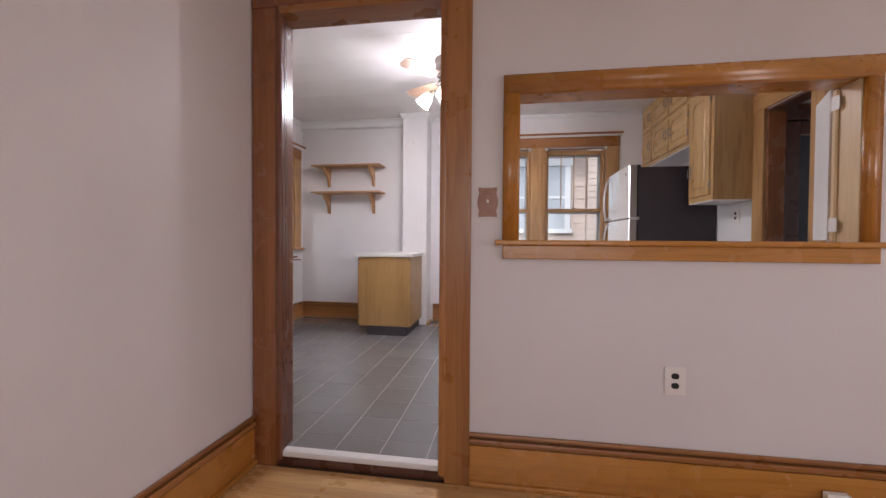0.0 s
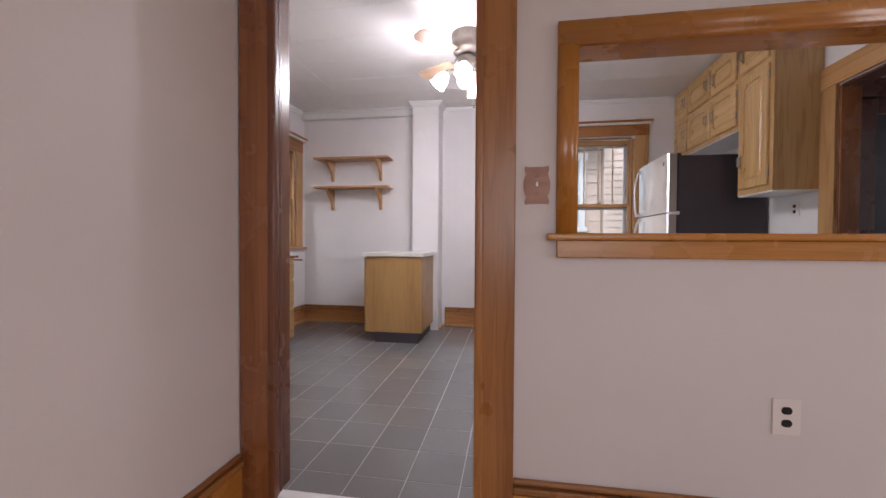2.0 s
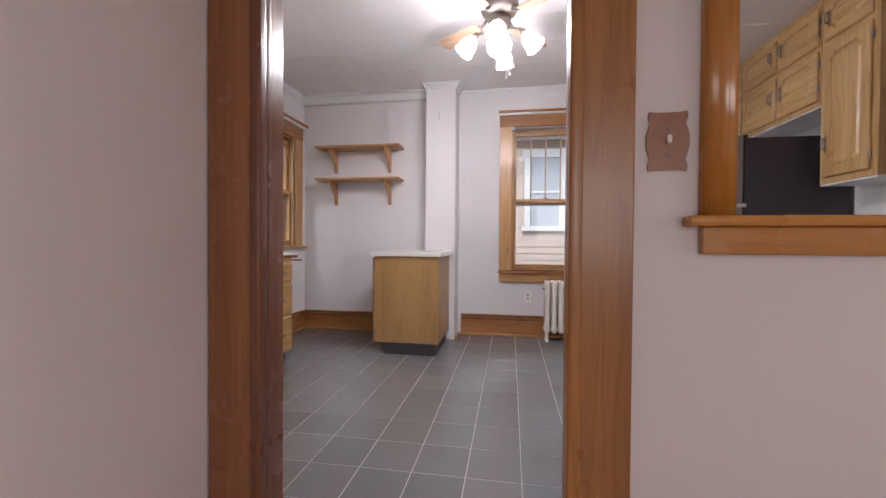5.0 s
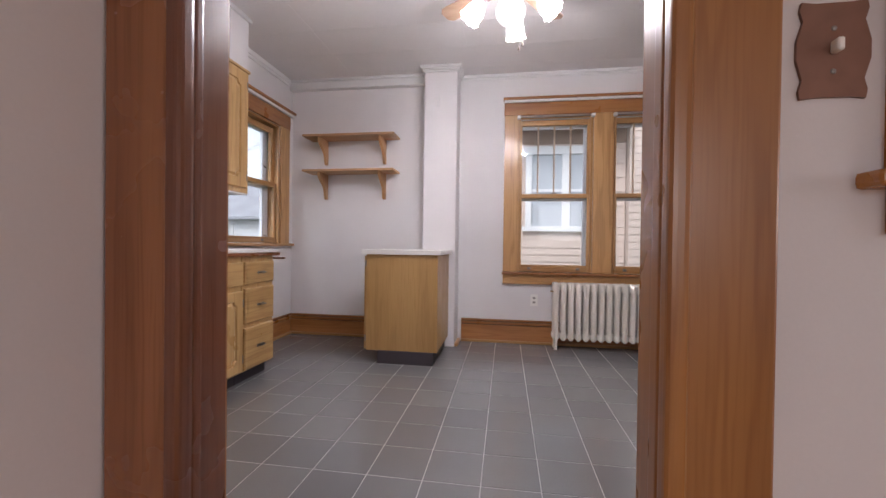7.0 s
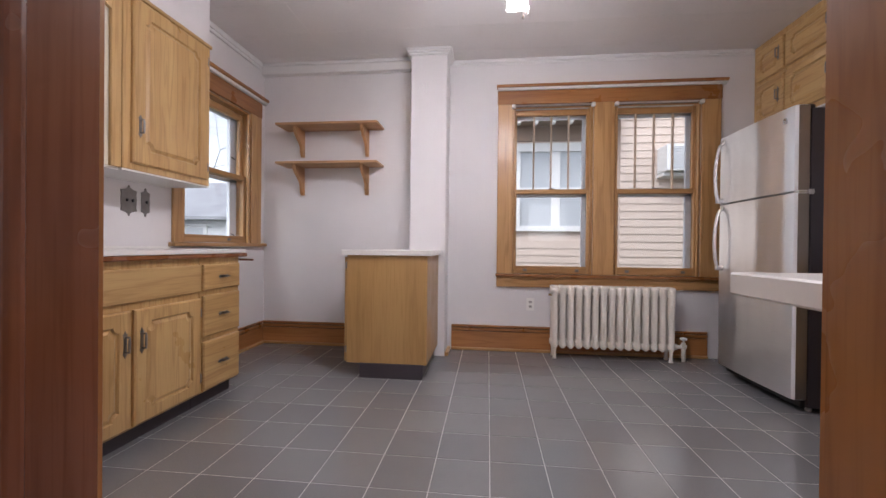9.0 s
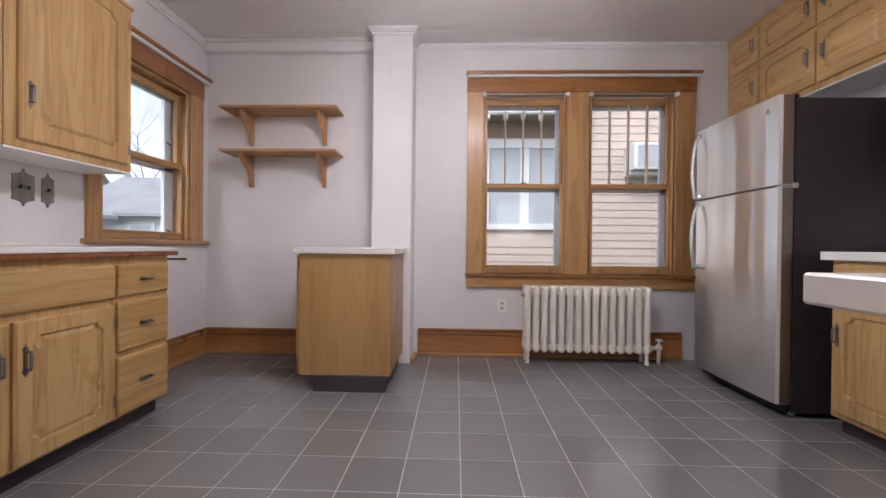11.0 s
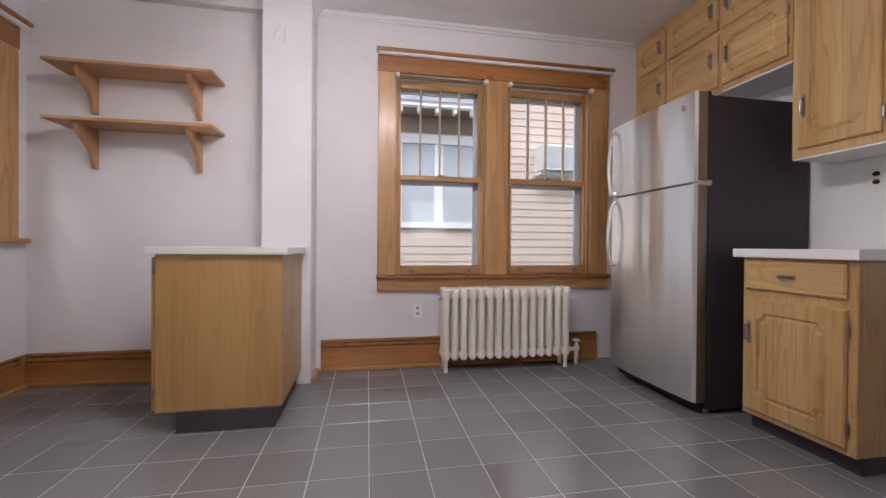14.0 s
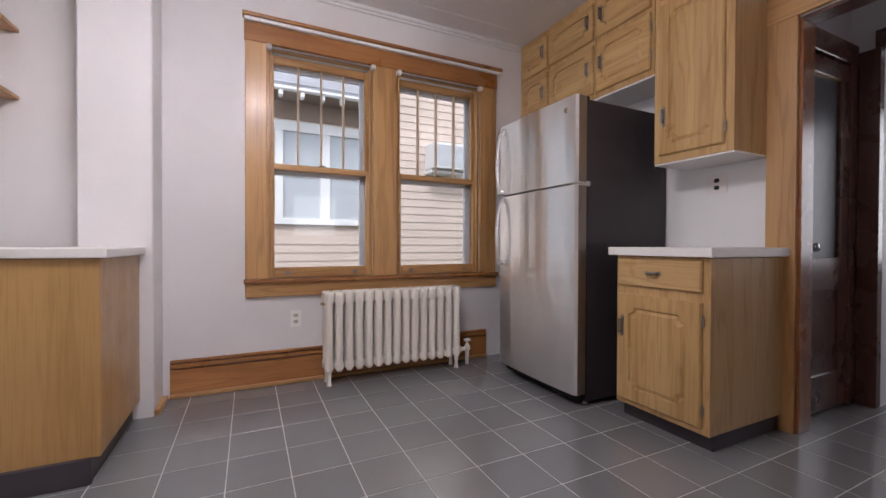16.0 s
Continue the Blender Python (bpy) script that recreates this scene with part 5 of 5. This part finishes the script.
def outside_window(parent, x0, x1, y, z0, z1, panes=2):
    """A white-trimmed sash window on a wall that faces -y."""
    w = new("window")
    w.parent = parent
    ORIGIN[w.name] = ORIGIN[parent.name]
    w.location = (0, 0, 0)
    for a, b, lo, hi in ((x0 - 0.12, x0, z0, z1), (x1, x1 + 0.12, z0, z1), (x0 - 0.16, x1 + 0.16, z1, z1 + 0.16), (x0 - 0.17, x1 + 0.17, z0 - 0.1, z0)):
        part("frame", boxed(a, b, y - 0.06, y, lo, hi, bevel=0.004), trim_white, w)
    span = (x1 - x0) / panes
    for k in range(panes):
        a, b = x0 + k * span, x0 + (k + 1) * span
        if k:
            part("mullion", boxed(a - 0.08, a + 0.08, y - 0.05, y, z0, z1, bevel=0.004), trim_white, w)
        m0, m1 = a + (0.08 if k else 0), b - (0.08 if k < panes - 1 else 0)
        part("meeting_rail", boxed(m0, m1, y - 0.035, y - 0.001, (z0 + z1) / 2 - 0.025, (z0 + z1) / 2 + 0.025), trim_white, w)
        part("blind", boxed(m0, m1, y - 0.012, y - 0.001, z0, z1), blind, w, "closed pale slatted blind")
        slats = bmesh.new()
        for s in range(int((z1 - z0) / 0.05)):
            box(slats, m0, m1, y - 0.017, y - 0.0125, z0 + 0.05 * s + 0.004, z0 + 0.05 * s + 0.04)
        tagged(part("slats", slats, blind, w), kind="stuff")
    return w


def courses(x0, x1, y, z0, z1, step, holes, seed):
    """Rows of shingles of uneven width, each row lapping the one below."""
    rng = random.Random(seed)
    bm = bmesh.new()
    z = z0
    while z < z1:
        x = x0 - rng.uniform(0, 0.2)
        while x < x1:
            w = rng.uniform(0.10, 0.28)
            a, b = max(x, x0), min(x + w - 0.004, x1)
            if b - a > 0.01 and not any(a < h1 and b > h0 and z < k1 and z + step > k0 for h0, h1, k0, k1 in holes):
                lift_by = rng.uniform(0.0, 0.006)
                vs = [bm.verts.new(p) for p in ((a, y - 0.022, z - lift_by), (b, y - 0.022, z - lift_by), (b, y - 0.006, z + step), (a, y - 0.006, z + step), (a, y, z - lift_by), (b, y, z - lift_by))]
                bm.faces.new(vs[:4])
                bm.faces.new((vs[4], vs[5], vs[1], vs[0]))
            x += w
        z += step
    return bm


def neighbour():
    house = thing("house", (1.5, 7.6, -0.5), "neighbouring house with peach shingle walls and white windows", "house")
    y = 7.5
    part("wall", boxed(-2.6, 1.73, y, y + 5, -0.5, 3.32), siding, house)
    hole = (-0.03, 1.3, 1.2, 2.95)
    tagged(part("shingles", courses(-2.6, 1.72, y, -0.3, 3.25, 0.137, [(-0.16, 1.44, 1.15, 3.0)], 3), siding, house, "peach wooden shingles"), kind="stuff")
    outside_window(house, -0.03, 1.28, y - 0.02, 1.35, 2.75)
    # brown band across the top of the wall
    part("frieze", boxed(-2.6, 1.728, y - 0.03, y - 0.001, 2.96, 3.24), soffit_tan, house, "brown band along the wall under the eave")
    part("soffit", boxed(-2.9, 1.68, y - 0.55, y, 3.24, 3.28), soffit_tan, house, "tan boarded eave")
    for k in range(15):
        x = -2.83 + 0.3 * k
        part("rafter_tail", boxed(x, x + 0.06, y - 0.64, y - 0.5, 3.12, 3.235, bevel=0.012), trim_white, house, "white rafter tail")
    part("gutter", boxed(-2.9, 1.68, y - 0.67, y - 0.57, 3.2, 3.25, bevel=0.015), trim_white, house)
    roof = bmesh.new()
    vs = [roof.verts.new(p) for p in ((-2.9, y - 0.65, 3.29), (1.68, y - 0.65, 3.29), (1.68, y + 4, 6.1), (-2.9, y + 4, 6.1), (-2.9, y - 0.65, 3.25), (1.68, y - 0.65, 3.25), (1.68, y + 4, 6.0), (-2.9, y + 4, 6.0))]
    for f in ((0, 1, 2, 3), (4, 5, 6, 7), (0, 1, 5, 4), (1, 2, 6, 5), (3, 0, 4, 7), (2, 3, 7, 6)):
        roof.faces.new([vs[k] for k in f])
    rng = random.Random(21)
    for row in range(12):
        # lapped roof shingles, row over row
        d, x = 0.16 * row, -2.9
        while x < 1.66:
            w = rng.uniform(0.2, 0.34)
            b = min(x + w - 0.006, 1.68)
            lo, hi = 3.306 + d * 0.604, 3.300 + (d + 0.17) * 0.604
            roof.faces.new([roof.verts.new(p) for p in ((x, y - 0.66 + d, lo), (b, y - 0.66 + d, lo), (b, y - 0.66 + d + 0.17, hi), (x, y - 0.66 + d + 0.17, hi))])
            roof.faces.new([roof.verts.new(p) for p in ((x, y - 0.66 + d, lo), (b, y - 0.66 + d, lo), (b, y - 0.66 + d, lo - 0.014), (x, y - 0.66 + d, lo - 0.014))])
            x += w
    part("roof", roof, roof_grey, house, "grey shingle roof")
    # taller wing, a little nearer
    part("wing", boxed(1.74, 9, y - 0.2, y + 5, -0.5, 6.0), siding, house)
    tagged(part("shingles", courses(1.74, 6.5, y - 0.2, -0.3, 5.2, 0.137, [], 5), siding, house, "peach wooden shingles"), kind="stuff")
    ac = thing("air_conditioner", (2.75, 7.1, 2.25), "boxy white window air conditioner on the shingle wall", "air conditioner")
    part("case", boxed(2.36, 3.02, 6.86, 7.27, 2.27, 2.72, bevel=0.012, segments=2), trim_white, ac)
    grille = bmesh.new()
    for k in range(14):
        box(grille, 2.42, 2.96, 6.852, 6.859, 2.31 + 0.027 * k, 2.322 + 0.027 * k)
    part("louvres", grille, blind, ac, "grey louvred grille")
    part("support", boxed(2.36, 3.02, 6.99, 7.29, 2.20, 2.262, bevel=0.01), trim_white, ac)


neighbour()


def gabled(name, label, x0, x1, y0, y1, z0, eave, ridge, walls, roofs, windows=()):
    """A small building with a ridge along y."""
    b = thing(name, ((x0 + x1) / 2, (y0 + y1) / 2, z0), label, "house")
    part("wall", boxed(x0, x1, y0, y1, z0, eave), walls, b)
    xm = (x0 + x1) / 2
    bm = bmesh.new()
    prism(bm, [(x0 - 0.3, eave - 0.05), (xm, ridge), (x1 + 0.3, eave - 0.05), (x1 + 0.3, eave + 0.05), (xm, ridge + 0.14), (x0 - 0.3, eave + 0.05)], lambda u, v, w: Vector((u, y0 - 0.3 + w, v)), y1 - y0 + 0.6)
    part("roof", bm, roofs, b)
    part("gable", prism(bmesh.new(), [(x0, eave), (x1, eave), (xm, ridge - 0.02)], lambda u, v, w: Vector((u, y0 + w, v)), y1 - y0), walls, b)
    for wy0, wy1, wz0, wz1 in windows:
        w = part("window", boxed(x1, x1 + 0.05, wy0 - 0.1, wy1 + 0.1, wz0 - 0.1, wz1 + 0.1, bevel=0.01), trim_white, b)
        part("pane", boxed(x1 + 0.051, x1 + 0.056, wy0, wy1, wz0, wz1), blind, w)
    return b


def garage():
    """A low building whose ridge runs along x, its long side towards the kitchen."""
    x0, x1, y0, y1, eave, ridge = -13.15, -6.6, 12.2, 17.8, 1.85, 3.32
    b = thing("garage", ((x0 + x1) / 2, (y0 + y1) / 2, -0.5), "low grey-white garage with a grey shingle roof", "garage")
    ym = (y0 + y1) / 2
    part("wall", boxed(x0, x1, y0, y1, -0.5, eave), siding_white, b)
    part("gable", prism(bmesh.new(), [(y0, eave), (y1, eave), (ym, ridge - 0.02)], lambda u, v, w: Vector((x0 + w, u, v)), x1 - x0), siding_white, b)
    part("roof", prism(bmesh.new(), [(y0 - 0.3, eave - 0.1), (ym, ridge), (y1 + 0.3, eave - 0.1), (y1 + 0.3, eave + 0.0), (ym, ridge + 0.12), (y0 - 0.3, eave + 0.0)], lambda u, v, w: Vector((x0 - 0.25 + w, u, v)), x1 - x0 + 0.5), roof_grey, b)
    w = part("window", boxed(-10.85, -9.95, y0 - 0.05, y0 + 0.01, 0.75, 1.6, bevel=0.01), trim_white, b)
    part("pane", boxed(-10.72, -10.08, y0 - 0.056, y0 - 0.051, 0.87, 1.48), blind, w)
    part("chimney", boxed(-13.75, -13.42, 15.1, 15.5, -0.5, 3.62, bevel=0.02), siding_white, b, "pale chimney against the gable")


garage()
gabled("shed", "low white shed with a pale grey roof", -14.5, -10.6, 8.4, 10.9, -0.5, 1.65, 2.65, siding_white, roof_green, [(9.2, 10.0, 0.6, 1.3)])
far_house = thing("house", (-27, 25.2, -0.5), "white clapboard house with a steep gable", "house")
part("wall", boxed(-30, -24.5, 22.6, 26.6, -0.5, 5.0), siding_white, far_house)
part("gable", prism(bmesh.new(), [(22.6, 5.0), (26.6, 5.0), (24.6, 7.1)], lambda u, v, w: Vector((-24.5 - w, u, v)), 5.5), siding_white, far_house)
part("roof", prism(bmesh.new(), [(22.3, 4.69), (24.6, 7.12), (26.9, 4.69), (26.9, 4.85), (24.6, 7.28), (22.3, 4.85)], lambda u, v, w: Vector((-24.2 - w, u, v)), 6.0), roof_grey, far_house)
w_far = part("window", boxed(-24.49, -24.42, 25.45, 26.05, 4.1, 5.0, bevel=0.01), trim_white, far_house)
part("pane", boxed(-24.418, -24.41, 25.55, 25.95, 4.2, 4.9), blind, w_far)


def bare_tree(base, height, seed, twigs=5):
    rng = random.Random(seed)
    tree = thing("tree", base, "bare winter tree with fine branching twigs", "tree")
    bm, fine = bmesh.new(), bmesh.new()

    def grow(a, way, length, r, level):
        steps = 3
        for s in range(steps):
            bend = Vector((rng.uniform(-1, 1), rng.uniform(-1, 1), rng.uniform(-0.3, 0.6))) * 0.22
            way = (way + bend).normalized()
            b = a + way * (length / steps)
            r2 = r * 0.82
            rod(bm if level < 2 else fine, a, b, r, r2, 7 if level < 2 else 4)
            a, r = b, r2
            if level and level < twigs:
                side = way.cross(Vector((rng.uniform(-1, 1), rng.uniform(-1, 1), rng.uniform(-1, 1)))).normalized()
                grow(a, (way * 0.7 + side * 0.8).normalized(), length * 0.62, r * 0.6, level + 1)
        if level < twigs:
            for _ in range(3 if level == 0 else 2):
                side = Vector((rng.uniform(-1, 1), rng.uniform(-1, 1), rng.uniform(-0.2, 0.8))).normalized()
                grow(a, (way * 0.7 + side * 0.75).normalized(), length * 0.72, r * 0.7, level + 1)
    grow(Vector(base), Vector((0, 0, 1)), height * 0.35, 0.07, 0)
    part("trunk", bm, bark, tree, "grey-brown trunk and limbs")
    tagged(part("twigs", fine, bark, tree, "fine bare twigs"), kind="stuff")


bare_tree((-16.8, 20.8, -0.5), 12.0, 11, 4)
bare_tree((-23.0, 25.5, -0.5), 12.0, 4, 4)

# ---- floors, piece by piece ----
floor = setting("floor", boxed(-2.98, 5.0, 0.031, 3.62, -0.2, FLOOR_0 - 0.0013), grout, "grey square floor tiles with pale joints", "floor")
WIDE, LONG, JOINT = 0.2417, 0.2555, 0.0046
bm = boxed(-WIDE / 2 + JOINT / 2, WIDE / 2 - JOINT / 2, -LONG / 2 + JOINT / 2, LONG / 2 - JOINT / 2, -0.004, 0.0, bevel=0.001)
bmesh.ops.delete(bm, geom=[f for f in bm.faces if f.normal.z < -0.9], context="FACES")
tile_mesh = bpy.data.meshes.new("tile")
bm.to_mesh(tile_mesh)
bm.free()
tile_mesh.materials.append(tile_mat)
cut_tiles = bmesh.new()
for x0, x1, y0, y1 in ((LEFT, 2.8, 0.032, BACK), (2.8, 4.99, 0.2, 1.68)):
    for i in range(-10, 25):
        for j in range(-8, 8):
            a, c = -0.607 + WIDE * i + JOINT / 2, 1.743 + LONG * j + JOINT / 2
            b, d = a + WIDE - JOINT, c + LONG - JOINT
            hidden = (b < -2.4 and d < 2.1) or (a > 1.45 and c > 1.75) or (a > RIGHT and (d < 0.2 or c > 1.68)) or (b < -1.2 and a > -1.55 and c > 2.6 and b < -1.1)
            if hidden or b < x0 + 0.01 or a > x1 - 0.01 or d < y0 + 0.01 or c > y1 - 0.01:
                continue
            if a >= x0 and b <= x1 and c >= y0 and d <= y1:
                t = new("tile", tile_mesh)
                t.parent = floor
                t.location = ((a + b) / 2, (c + d) / 2, FLOOR_0 + random.uniform(-0.0003, 0.0002))
                t.rotation_euler = (random.uniform(-0.0012, 0.0012), random.uniform(-0.0012, 0.0012), 0)
            else:
                box(cut_tiles, max(a, x0), min(b, x1), max(c, y0), min(d, y1), FLOOR_0 - 0.004, FLOOR_0)
tagged(part("cut_tiles", cut_tiles, tile_mat, floor), kind="stuff")

front_floor = setting("floor", boxed(-1.4, 5.0, -4.15, 0.029, -0.25, FLOOR_1 - 0.006), subfloor, "honey-coloured strip wood floor", "floor")
STRIP = 0.0572
plank_meshes = []
for length in (0.42, 0.6, 0.77, 0.9, 1.3, 1.8):
    bm = boxed(0, length - 0.0008, 0, STRIP - 0.0008, -0.006, 0.0, bevel=0.0008)
    mesh = bpy.data.meshes.new("plank")
    bm.to_mesh(mesh)
    bm.free()
    mesh.materials.append(strip_wood)
    plank_meshes.append((length, mesh))
rng = random.Random(8)
for row in range(36):
    y = -0.03 - STRIP * (row + 1)
    x = -1.25
    while x < 2.6:
        length, mesh = rng.choice(plank_meshes)
        p = new("plank", mesh)
        p.parent = front_floor
        p.location = (x, y, FLOOR_1)
        x += length
part("plank_field", boxed(-1.245, 5.0, -4.0, -0.03 - STRIP * 36 - 0.001, FLOOR_1 - 0.006, FLOOR_1 - 0.0002), strip_wood, front_floor)
part("plank_field", boxed(2.0, 5.0, -0.03 - STRIP * 36, -0.03, FLOOR_1 - 0.006, FLOOR_1 - 0.0008), strip_wood, front_floor)
